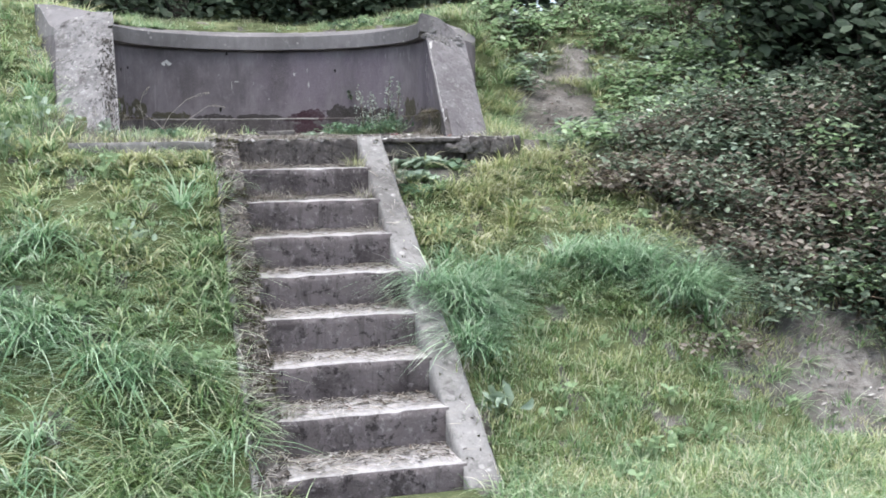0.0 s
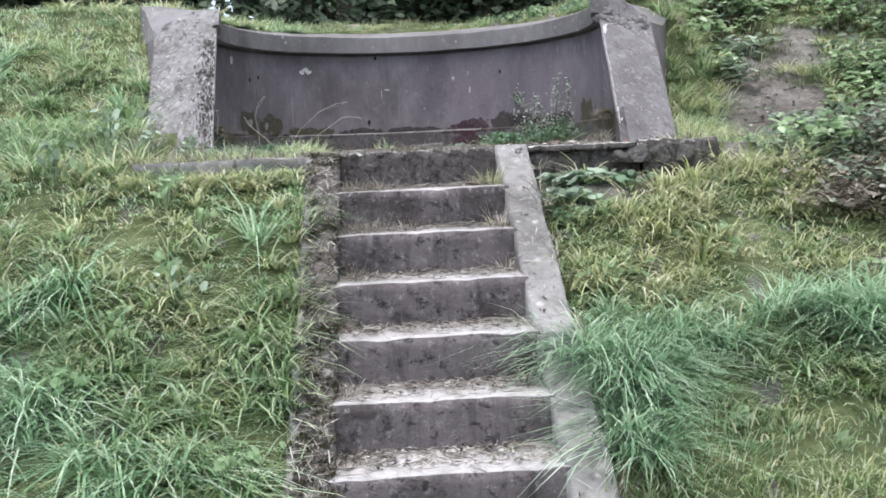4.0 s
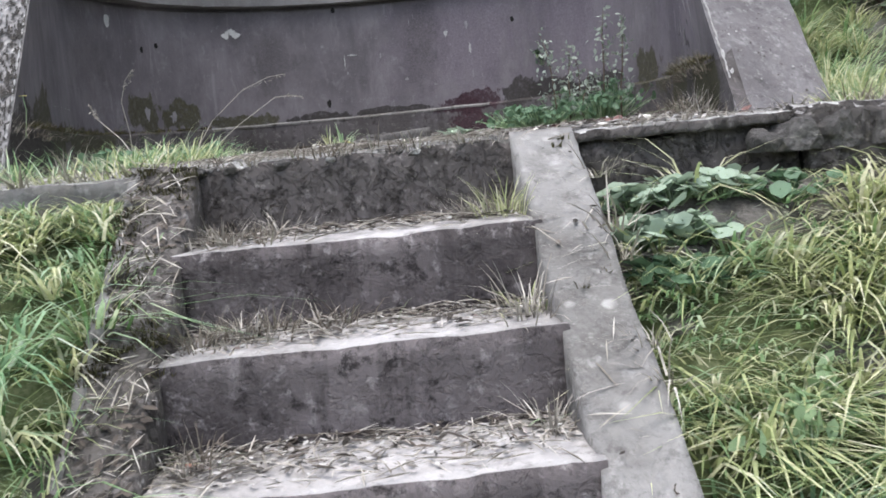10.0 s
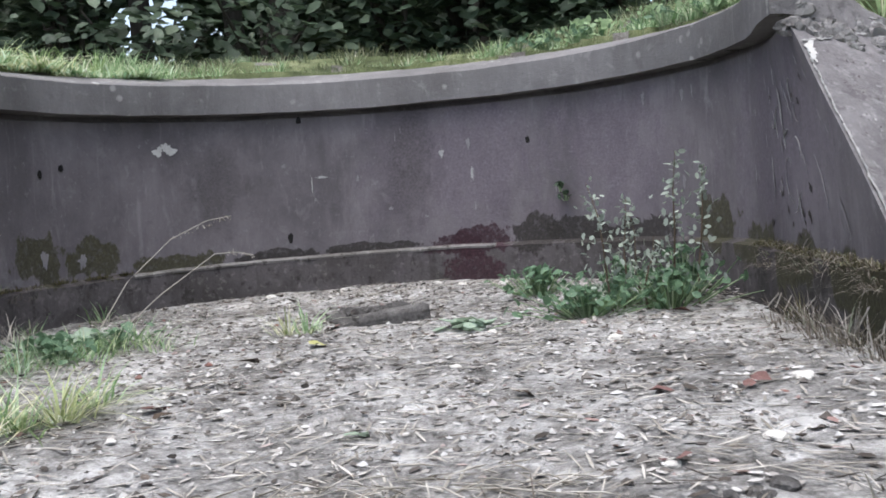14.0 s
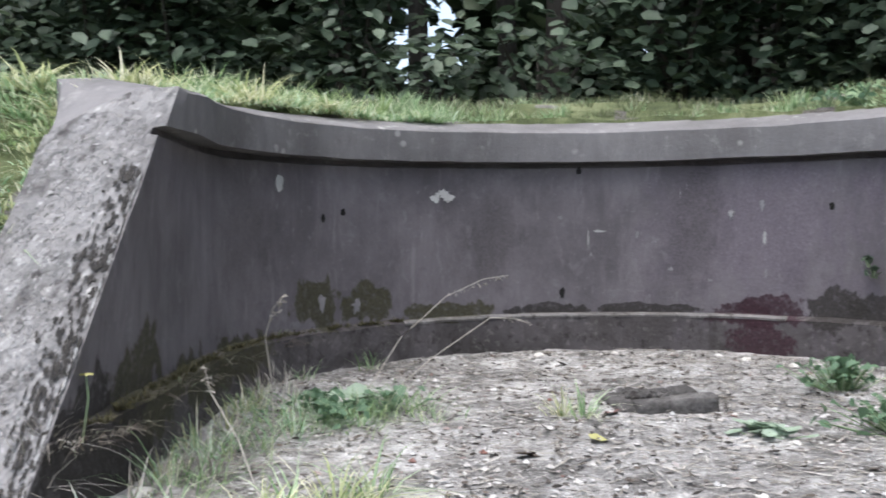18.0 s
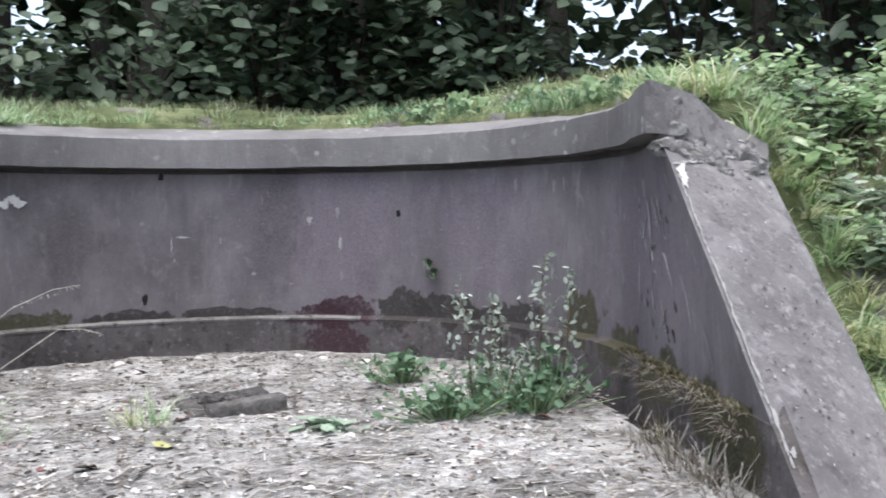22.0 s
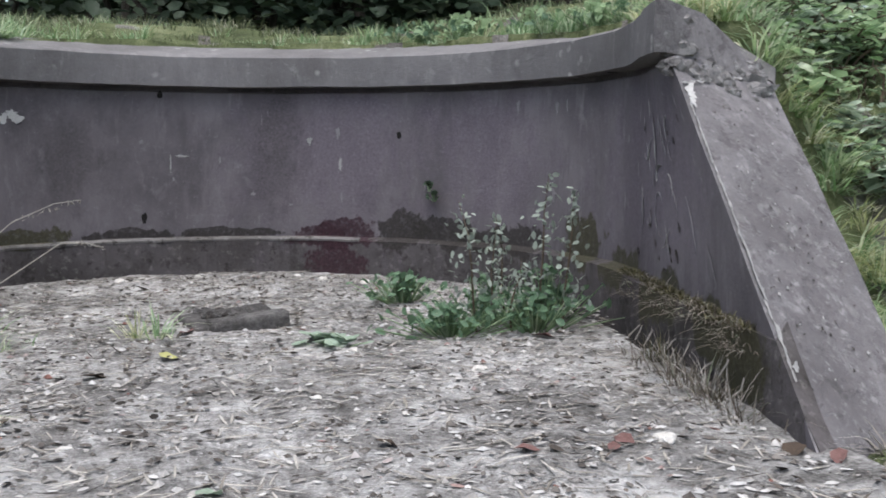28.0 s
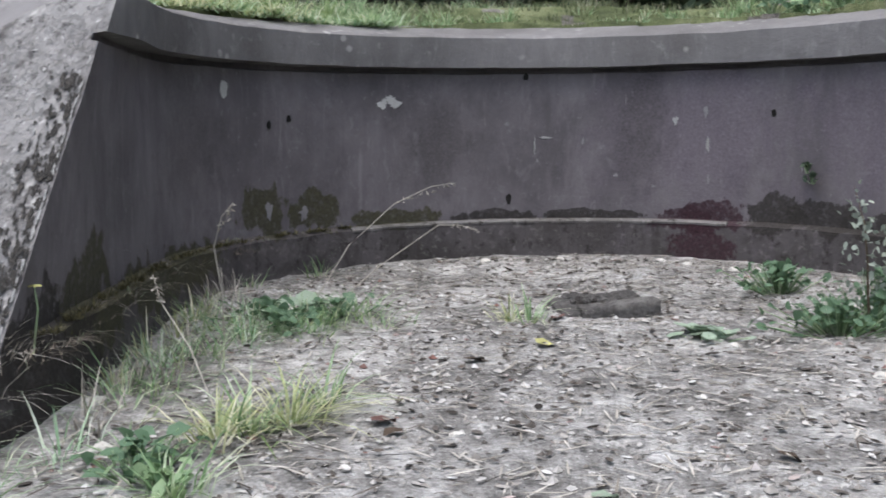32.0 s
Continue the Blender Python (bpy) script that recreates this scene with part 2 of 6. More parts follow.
M_CHEEKDARK = concrete("mossy cheek concrete", (0.12, 0.108, 0.10), (0.030, 0.026, 0.022), (0.42, 0.40, 0.39), relief=1.0, pit=0.6, blotch=1.0)
# worn treads, made paler than the risers to carry the light from above
M_TREAD = concrete("trodden top-lit tread", (0.32, 0.305, 0.297), (0.12, 0.11, 0.10), (0.54, 0.53, 0.52), relief=0.6, blotch=0.6)
M_LITLEDGE = concrete("sky-lit ledge", (0.15, 0.142, 0.135), (0.05, 0.045, 0.038), (0.30, 0.29, 0.28), relief=0.6, blotch=1.0)
M_FLOOR = earth("trodden earth", [(0.40, (0.06, 0.056, 0.05)), (0.47, (0.18, 0.172, 0.162)), (0.53, (0.33, 0.32, 0.305)), (0.60, (0.60, 0.59, 0.575))], relief=1.0, fine=110, extra=(0.52, 0.51, 0.49))
M_PIER = concrete("pier concrete", (0.20, 0.192, 0.188), (0.075, 0.068, 0.066), (0.46, 0.45, 0.44), lichen=0.9, relief=0.8, pit=0.7, blotch=1.0, panel=0.7)
M_PIERSMOOTH = concrete("smooth pier concrete", (0.165, 0.155, 0.158), (0.085, 0.078, 0.08), (0.34, 0.33, 0.33), lichen=0.15, relief=0.55, pit=0.3, blotch=0.7, panel=0.8)
M_SILVER = foliage("silvery weed leaf", [(0.0, (0.14, 0.18, 0.135)), (0.5, (0.26, 0.30, 0.245)), (1.0, (0.46, 0.49, 0.44))], 0.7, 0.25)
M_PALE = earth("pale lime", [(0.35, (0.30, 0.29, 0.27)), (0.5, (0.42, 0.41, 0.39)), (0.65, (0.55, 0.54, 0.52))], 0.4, 160)
M_SCRATCH = earth("lime run", [(0.35, (0.14, 0.13, 0.135)), (0.5, (0.18, 0.17, 0.175)), (0.65, (0.25, 0.24, 0.24))], 0.4, 160)
M_HOLE = earth("hole", [(0.35, (0.006, 0.006, 0.006)), (0.5, (0.012, 0.011, 0.010)), (0.65, (0.02, 0.018, 0.016))], 0.4, 160)
M_BARK = bark("bark", (0.018, 0.016, 0.013), (0.06, 0.054, 0.045))
M_STEM = bark("bramble stem", (0.06, 0.045, 0.03), (0.16, 0.12, 0.085))
M_GRASS = foliage("bank grass", [(0.0, (0.09, 0.17, 0.06)), (0.35, (0.24, 0.37, 0.19)), (0.7, (0.42, 0.54, 0.345)), (0.92, (0.58, 0.66, 0.46)), (1.0, (0.68, 0.66, 0.52))], 0.36, 0.5,
                  [(0.0, (0.15, 0.21, 0.07)), (0.35, (0.36, 0.44, 0.18)), (0.7, (0.56, 0.60, 0.33)), (1.0, (0.76, 0.73, 0.57))])
M_BLUE = foliage("coarse grass", [(0.0, (0.15, 0.26, 0.14)), (0.4, (0.32, 0.49, 0.30)), (0.75, (0.55, 0.70, 0.50)), (1.0, (0.78, 0.84, 0.72))], 0.34, 0.5)
M_DRY = foliage("dry grass", [(0.0, (0.21, 0.26, 0.11)), (0.35, (0.45, 0.49, 0.25)), (0.7, (0.68, 0.67, 0.43)), (1.0, (0.84, 0.81, 0.68))], 0.4, 0.45)
M_STRAW = foliage("straw", [(0.0, (0.20, 0.18, 0.15)), (0.5, (0.36, 0.335, 0.29)), (1.0, (0.56, 0.53, 0.48))], 0.8, 0.15)
M_LITTER = foliage("leaf litter", [(0.0, (0.055, 0.046, 0.04)), (0.25, (0.15, 0.135, 0.12)), (0.5, (0.32, 0.30, 0.275)), (0.8, (0.46, 0.445, 0.42)), (0.95, (0.54, 0.53, 0.51)), (1.0, (0.20, 0.10, 0.08))], 0.9, 0.05)
M_MOSSHAIR = foliage("moss hair", [(0.0, (0.035, 0.032, 0.018)), (0.5, (0.078, 0.071, 0.036)), (0.9, (0.125, 0.115, 0.055)), (1.0, (0.21, 0.195, 0.14))], 0.9, 0.15)
M_SCRAP = foliage("rotted scraps", [(0.0, (0.02, 0.017, 0.014)), (0.5, (0.06, 0.05, 0.042)), (1.0, (0.14, 0.115, 0.095))], 0.9, 0.05)
M_CREEPER = foliage("creeping weed leaf", [(0.0, (0.04, 0.08, 0.045)), (0.5, (0.10, 0.175, 0.10)), (0.9, (0.20, 0.29, 0.18)), (1.0, (0.34, 0.40, 0.29))], 0.5, 0.35)
M_BRAMBLE = foliage("bramble leaf", [(0.0, (0.075, 0.10, 0.07)), (0.4, (0.16, 0.21, 0.145)), (0.75, (0.27, 0.335, 0.235)), (0.93, (0.40, 0.46, 0.36)), (1.0, (0.34, 0.29, 0.23))], 0.6, 0.4)
M_DEADLEAF = foliage("withered bramble", [(0.0, (0.09, 0.075, 0.06)), (0.4, (0.19, 0.165, 0.135)), (0.8, (0.30, 0.27, 0.23)), (1.0, (0.22, 0.26, 0.17))], 0.8, 0.3)
M_NETTLE = foliage("nettle leaf", [(0.0, (0.12, 0.20, 0.09)), (0.5, (0.31, 0.43, 0.24)), (0.9, (0.50, 0.61, 0.40)), (1.0, (0.66, 0.71, 0.55))], 0.42, 0.5)
M_PALELEAF = foliage("grey green leaf", [(0.0, (0.14, 0.20, 0.135)), (0.5, (0.29, 0.37, 0.275)), (1.0, (0.47, 0.54, 0.44))], 0.6, 0.3)
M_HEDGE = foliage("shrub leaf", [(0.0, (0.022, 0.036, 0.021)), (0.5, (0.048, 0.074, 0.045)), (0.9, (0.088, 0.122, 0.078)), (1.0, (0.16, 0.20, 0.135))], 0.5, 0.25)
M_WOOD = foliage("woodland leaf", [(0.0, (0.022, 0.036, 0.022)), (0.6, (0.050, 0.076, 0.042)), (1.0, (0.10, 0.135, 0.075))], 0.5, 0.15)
M_STONE = earth("pale stone", [(0.3, (0.35, 0.33, 0.29)), (0.5, (0.52, 0.50, 0.46)), (0.7, (0.68, 0.66, 0.62))], 0.6, 120)
M_SLAB = earth("broken slab", [(0.35, (0.030, 0.028, 0.026)), (0.5, (0.078, 0.073, 0.069)), (0.65, (0.20, 0.19, 0.18))], 1.0, 90)
M_PIT = earth("pit shade and dark concrete", [(0.35, (0.02, 0.018, 0.016)), (0.5, (0.045, 0.04, 0.036)), (0.65, (0.10, 0.09, 0.08))], 1.0, 160)
M_BLOOM = earth("lime bloom", [(0.35, (0.20, 0.195, 0.19)), (0.5, (0.30, 0.295, 0.285)), (0.65, (0.44, 0.43, 0.42))], 0.8, 160)
M_YELLOW = earth("yellow leaf", [(0.3, (0.28, 0.27, 0.09)), (0.6, (0.40, 0.39, 0.17))], 0.3)
M_REDLEAF = earth("red leaf", [(0.3, (0.06, 0.03, 0.026)), (0.6, (0.16, 0.09, 0.08))], 0.3)
M_BROWN = earth("brown leaf", [(0.3, (0.02, 0.016, 0.013)), (0.6, (0.07, 0.05, 0.035))], 0.3)
M_TURF = earth("turf floor", [(0.38, (0.035, 0.045, 0.02)), (0.5, (0.105, 0.125, 0.055)), (0.62, (0.24, 0.25, 0.14))], 1.0, 130)
M_CREST = foliage("short crest turf", [(0.0, (0.07, 0.085, 0.045)), (0.4, (0.16, 0.19, 0.10)), (0.8, (0.29, 0.31, 0.20)), (1.0, (0.44, 0.43, 0.34))], 0.6, 0.35)


# ---------------------------------------------------------------- mesh helpers
def mesh_of(name, verts, faces, smooth=True):
    me = bpy.data.meshes.new(name)
    me.from_pydata([tuple(v) for v in verts], [], [tuple(f) for f in faces])
    me.update()
    if smooth:
        me.polygons.foreach_set("use_smooth", [True] * len(me.polygons))
    return me


def tri_mesh(name, verts, tris):
    """A mesh from arrays of places and triangles."""
    me = bpy.data.meshes.new(name)
    me.vertices.add(len(verts))
    me.vertices.foreach_set("co", np.asarray(verts, np.float32).ravel())
    me.loops.add(len(tris) * 3)
    me.loops.foreach_set("vertex_index", np.asarray(tris, np.int32).ravel())
    me.polygons.add(len(tris))
    me.polygons.foreach_set("loop_start", np.arange(0, len(tris) * 3, 3, dtype=np.int32))
    me.polygons.foreach_set("use_smooth", np.ones(len(tris), bool))
    me.update(calc_edges=True)
    me.validate()
    return me


def stuff(ob):
    ob["kind"] = "stuff"
    return ob


def thing(name, label, category, kind="", group="", data=None, at=None):
    ob = tagged(new(name, data), label, category, group, kind)
    if at is not None:
        ob.location = at
    return ob


def part(name, me, material, parent, label=""):
    if isinstance(me, bmesh.types.BMesh):
        data = bpy.data.meshes.new(name)
        me.to_mesh(data)
        me.free()
        me = data
    if material and not me.materials:
        for m in material if isinstance(material, tuple) else (material,):
            me.materials.append(m)
            if not isinstance(material, tuple):
                me.polygons.foreach_set("material_index", [0] * len(me.polygons))
    ob = new(name, me)
    ob.parent = parent
    if label:
        ob["label"] = label
    return ob


def clump(*xs):
    """Smooth repeatable noise about zero, for arrays of x and y."""
    x, y = xs
    return (np.sin(1.7 * x + 0.6 * y + 0.4) * np.cos(1.3 * y - 0.5 * x + 1.1) + 0.5 * np.sin(4.1 * x - 2.7 * y + 2.0) * np.cos(3.3 * y + 1.9 * x)
            + 0.25 * np.sin(9.3 * x + 7.1 * y) * np.cos(8.1 * y - 6.7 * x + 0.7)) / 1.75


def step01(v, a, b):
    t = np.clip((v - a) / (b - a), 0, 1)
    return t * t * (3 - 2 * t)


# ---------------------------------------------------------------- plan
TREAD, RISE = 0.2825, 0.1765            # depth and height of a step
STAIR_L, STAIR_R = -0.43, 0.325         # inner sides of the cheek walls
CX, CY, RAD = -0.02, 2.11, 1.315        # the niche's arc
THICK = 0.43


def nosing(k):
    return (-0.045 - TREAD * k if k else -0.005), -RISE * k


def wall_line(d, s, z, n_wing=0.2):
    """A point of the niche's wall: d metres outside its inner face, s from 0 (one end) to 1 (the other), at height z."""
    a0, a1 = math.radians(188), math.radians(-8)
    pl = Vector((CX + (RAD + d) * math.cos(a0), CY + (RAD + d) * math.sin(a0)))
    pr = Vector((CX + (RAD + d) * math.cos(a1), CY + (RAD + d) * math.sin(a1)))
    if s < n_wing:
        front = 0.60 + 0.93 * z + 0.16 * d / THICK
        foot = Vector((-1.135 - d * (0.94 if d > 0 else 1), front))
        foot.x -= 0.06 * min(1, max(0, z))
        return foot.lerp(pl, s / n_wing)
    if s > 1 - n_wing:
        front = 0.60 + 1.08 * min(z, 0.825) + 0.15 * max(0.0, z - 0.825) + 0.16 * d / THICK
        foot = Vector((1.09 + d * (0.84 if d > 0 else 1), front))
        foot.x += 0.10 * min(1, max(0, z))
        return pr.lerp(foot, (s - 1 + n_wing) / n_wing)
    u = (s - n_wing) / (1 - 2 * n_wing)
    a = a0 + (a1 - a0) * u
    return Vector((CX + (RAD + d) * math.cos(a), CY + (RAD + d) * math.sin(a)))


def swept(profile, steps, rough=0.0, seed=0, lift=None, s0=0.0, s1=1.0, pinch=None):
    """A closed solid along the wall: profile is rows of (d, z). lift(s, d) raises its upper rows."""
    verts, faces = [], []
    n = len(profile)
    for i in range(steps + 1):
        s = s0 + (s1 - s0) * i / steps
        for k, (d, z) in enumerate(profile):
            zz = z + (lift(s, d, z) if lift else 0)
            p = wall_line(d * pinch(s) if pinch and d < 0 else d, s, zz)
            q = Vector((p.x * 6, p.y * 6, zz * 6 + seed))
            w = noise.noise_vector(q) * rough + noise.noise_vector(q * 5) * rough * 0.5
            verts.append((p.x + w.x, p.y + w.y, zz + w.z * 0.7))
    for i in range(steps):
        for k in range(n):
            k2 = (k + 1) % n
            faces.append((i * n + k, (i + 1) * n + k, (i + 1) * n + k2, i * n + k2))
    return verts, faces, n


def ladder(n_in, base, flip):
    """Cap of a swept solid's end: the first n_in rows of the profile run up one side, the rest down the other."""
    out = []
    tot = n_in * 2
    for k in range(n_in - 1):
        f = (base + k, base + k + 1, base + tot - 2 - k, base + tot - 1 - k)
        out.append(f[::-1] if flip else f)
    return out


def inside_niche(x, y, d):
    """True where the niche's wall line, d metres outside its inner face, encloses a point."""
    r = np.hypot(x - CX, y - CY) < RAD + d
    box = (np.abs(x) < 1.15 + d) & (y > -0.02) & (y < 1.6)
    return r | box


def land(x, y):
    """Height of the open ground."""
    x, y = np.asarray(x, float), np.asarray(y, float)
    low = -1.50 + 0.02 * clump(x, y)
    right = step01(x, 0.2, 2.2)
    bank = -0.038 - 0.097 * step01(x, -0.2, 0.6) + 0.62 * np.minimum(y, 0.0)
    up_l = bank + 0.22 * np.clip(y, 0, 1.0) + 0.72 * np.clip(y - 1.0, 0, 1.4)
    up_r = bank + 0.12 * np.clip(y, 0, 1.4) + 0.62 * np.clip(y - 1.4, 0, 1.6) + 0.12 * np.clip(y - 3.0, 0, 4)
    # the bank beyond the path climbs towards the far side
    up_r = up_r + 0.07 * np.clip(x - 2.6, 0, 4) * step01(y, -2.0, 1.0)
    top_l = 1.08 + 0.05 * np.clip(y - 2.5, 0, 6)
    h = np.where(y < 0, bank, up_l * (1 - right) + up_r * right)
    h = np.minimum(h, top_l + 0.5 * right)
    # the hump behind the niche's end
    h = h + 0.24 * np.exp(-((x - 1.55) / 0.8) ** 2 - ((y - 3.1) / 0.8) ** 2)
    # the turf laps over the back of the coping
    r = np.hypot(x - CX, y - CY)
    rim = 1.03 + 0.012 * clump(7 * x, 7 * y) + 0.42 * np.clip(r - RAD - 0.42, 0, 3)
    back = step01(y, 1.75, 2.1)
    held = np.maximum(np.minimum(h, rim), 1.03 + 0.012 * clump(7 * x, 7 * y) - 2.2 * np.clip(r - RAD - 0.46, 0, 3))
    h = h * (1 - back) + held * back
    h = np.maximum(h, low)
    h = h + 0.035 * clump(1.6 * x, 1.6 * y) * step01(np.abs(x), 0.5, 0.9)
    return h


def ground_z(x, y):
    """The ground sheet: the open ground, sunk under the stairs and the paved niche."""
    h = land(x, y)
    stair = (x > STAIR_L - 0.07) & (x < STAIR_R + 0.07) & (y > -2.36) & (y < 0.1)
    h = np.where(stair, h - 0.32, h)
    h = np.where(inside_niche(x, y, 0.18), -0.16, h)
    h = np.where((x > 1.15) & (x < 1.7) & (y > 0.12) & (y < 0.95), np.maximum(h, -0.03 + 0.02 * clump(9 * x, 9 * y)), h)
    lip = (x > -1.40) & (x < np.where(y < 0.13, 1.40, 1.16)) & (y > np.where(x < -0.58, 0.075, -0.06)) & (y < 0.75)
    return np.where(lip, np.minimum(h, -0.15), h)


def bare(x, y):
    """How bare the soil is, 0 to 1: the trodden path beside the wall and the worn foot of the far bank."""
    path = np.exp(-((x - (1.97 + 0.62 * (y - 1.1))) / 0.27) ** 2) * step01(y, 0.6, 0.95) * step01(y, 2.75, 1.9)
    worn = 0.75 * np.exp(-((x - 2.75) / 0.3) ** 2 - ((y - 1.05) / 0.35) ** 2)
    foot = 0.7 * np.exp(-((x - 2.6) / 0.48) ** 2 - ((y + 1.82) / 0.30) ** 2)
    left = np.exp(-((x + 1.66) / 0.12) ** 2 - ((y - 0.75) / 0.35) ** 2) * 0.8
    ivy = np.exp(-((x - 0.70) / 0.30) ** 2 - ((y + 0.15) / 0.10) ** 2)
    return np.clip(path + worn + foot + left + ivy, 0, 1)


def bramble_zone(x, y):
    edge = 1.50 + 0.26 * np.clip(-y, 0, 3) + 0.95 * np.clip(y, 0, 1.7) + 0.16 * clump(2 * x, 2 * y)
    return step01(x, edge, edge + 0.8) * step01(y, -3.0, -2.1)


# ---------------------------------------------------------------- ground
def spaced(lo, hi, fine_lo, fine_hi, step, growth=1.35):
    a = list(np.arange(fine_lo, fine_hi + 1e-6, step))
    for end, sign in ((hi, 1), (lo, -1)):
        p, d = (a[-1], step) if sign > 0 else (a[0], step)
        while (end - p) * sign > 0:
            d *= growth
            p += sign * d
            a.append(p) if sign > 0 else a.insert(0, p)
    return np.array(a)


gx, gy = spaced(-400, 400, -4.0, 5.0, 0.055), spaced(-400, 400, -4.0, 6.0, 0.055)
GX, GY = np.meshgrid(gx, gy)
GZ = ground_z(GX, GY)
nx, ny = len(gx), len(gy)
idx = np.arange(nx * ny).reshape(ny, nx)
quad = np.stack([idx[:-1, :-1], idx[:-1, 1:], idx[1:, 1:], idx[1:, :-1]], -1).reshape(-1, 4)
tris = np.concatenate([quad[:, [0, 1, 2]], quad[:, [0, 2, 3]]])
me = tri_mesh("ground", np.stack([GX, GY, GZ], -1).reshape(-1, 3), tris)
me.materials.append(M_SOIL)
me.materials.append(M_TURF)
mx, my = (GX[:-1, :-1] + 0.03).ravel(), (GY[:-1, :-1] + 0.03).ravel()
turf = (bare(mx, my) + 0.25 * clump(6 * mx, 6 * my) < 0.12) & (bramble_zone(mx, my) + 0.3 * clump(5 * mx, 5 * my) < 0.6)
me.polygons.foreach_set("material_index", np.concatenate([turf, turf]).astype(np.int32))
thing("ground", "bare brown soil and litter under rough bank grass", "ground", "structure", data=me)

# ---------------------------------------------------------------- retaining wall
wall = thing("retaining_wall", "grey weathered concrete wall curved round a small terrace", "wall", "structure")


def end_lift(s, d, z):
    """The coping's top at both ends: it rises to the inner corner and falls away to the outer side."""
    if z < 0.9:
        return 0.0
    el, er, tip = float(step01(s, 0.2, 0.0)), float(step01(s, 0.66, 0.86)), float(step01(s, 0.86, 0.95))
    k = max(0.0, d) / THICK
    return el * (-0.022 if d < -0.03 else 0.012 - 0.21 * k) + tip * 0.018 * (1 - k) - er * (0.21 * k ** 1.3 + 0.045 * k)


def capped(name, prof, n_in, steps, rough, seed, materials, parent, label="", lift=None, pinch=None, s0=0.0, s1=1.0):
    """A swept part whose two end faces take the second material."""
    v, f, n = swept(prof, steps, rough, seed, lift, s0, s1, pinch)
    side = len(f)
    f += ladder(n_in, 0, True) + ladder(n_in, steps * n, False)
    me = mesh_of(name, v, f)
    for m in materials:
        me.materials.append(m)
    if len(materials) > 1:
        me.polygons.foreach_set("material_index", [0] * side + [1] * (n_in - 1) + [len(materials) - 1] * (n_in - 1))
    me.set_sharp_from_angle(angle=radians(32))
    return part(name, me, None, parent, label)


ZR = [-0.25, -0.1, 0.0, 0.1, 0.2, 0.3, 0.4, 0.5, 0.6, 0.66, 0.74, 0.800, 0.806, 0.826]
prof = [(0.028 if z > 0.803 else 0.0, z) for z in ZR] + [(THICK, z - 0.06 * (z > 0.79)) for z in reversed(ZR)]
capped("wall_body", prof, len(ZR), 140, 0.005, 3, [M_WALL, M_PIER, M_PIERSMOOTH], wall)
prof = [(-0.05, -0.2), (-0.052, 0.05), (-0.05, 0.175), (0.06, 0.205), (0.06, 0.05), (0.06, -0.2)]
capped("plinth", prof, 3, 140, 0.008, 9, [M_PLINTH], wall, "low mossy concrete plinth along the foot", pinch=lambda s: min(1.0, 0.02 + s / 0.07, 0.02 + (1 - s) / 0.16))
# thin pale strip added to paint skylight along the plinth's top edge
prof = [(-0.0525, 0.171), (-0.054, 0.179), (-0.04, 0.186), (-0.03, 0.188), (-0.03, 0.180), (-0.04, 0.178), (-0.048, 0.170), (-0.05, 0.170)]
capped("lit_ledge", prof, 4, 140, 0.006, 9.3, [M_LITLEDGE], wall, "pale strip painting the sky-lit top edge of the plinth", s0=0.36, s1=0.585)
prof = [(-0.052, 0.826), (-0.054, 0.88), (-0.052, 0.946), (-0.035, 0.956), (0.15, 1.000), (0.30, 1.026), (0.432, 1.026),
        (0.434, 0.765), (0.36, 0.765), (0.25, 0.775), (0.14, 0.80), (0.09, 0.812), (0.04, 0.822), (0.0, 0.827)]
capped("coping", prof, 7, 140, 0.005, 5, [M_COPING, M_PIER, M_PIERSMOOTH], wall, "overhanging concrete coping", end_lift, lambda s: min(1.0, 0.22 + s / 0.13))


def wall_patch(name, s, z, w, h, mat, thick=0.006, seed=0, ragged=0.35, parent=wall, label="", base=0.003):
    """A stain, moss cushion or scar lying on the inner face, about w by h metres."""
    verts, faces, rings, seg = [], [], 5, 30
    per = 7.5 if 0.2 <= s <= 0.8 else 5.3
    for r in range(rings + 1):
        for k in range(seg):
            a = 2 * math.pi * k / seg
            q = Vector((math.cos(a) * 1.6, math.sin(a) * 1.6, seed * 5.1))
            rr = (r / rings) * (1 + ragged * (noise.noise(q) * 1.3 + noise.noise(q * 3) * 0.9))
            ss, zz = s + rr * math.cos(a) * w / 2 / per, z + rr * math.sin(a) * h / 2
            bulge = thick * (1 - (r / rings) ** 2) * (0.6 + noise.noise(Vector((ss * 60, zz * 9, seed))) * 0.8)
            off = -0.05 if zz < 0.17 else 0.0
            p = wall_line(off - base - max(0, bulge), ss, zz)
            verts.append((p.x, p.y, zz))
    for r in range(rings):
        for k in range(seg):
            k2 = (k + 1) % seg
            faces.append((r * seg + k, r * seg + k2, (r + 1) * seg + k2, (r + 1) * seg + k))
    return part(name, mesh_of(name, verts, faces), mat, parent, label)


def arc_s(deg):
    return 0.2 + 0.6 * (188 - deg) / 196


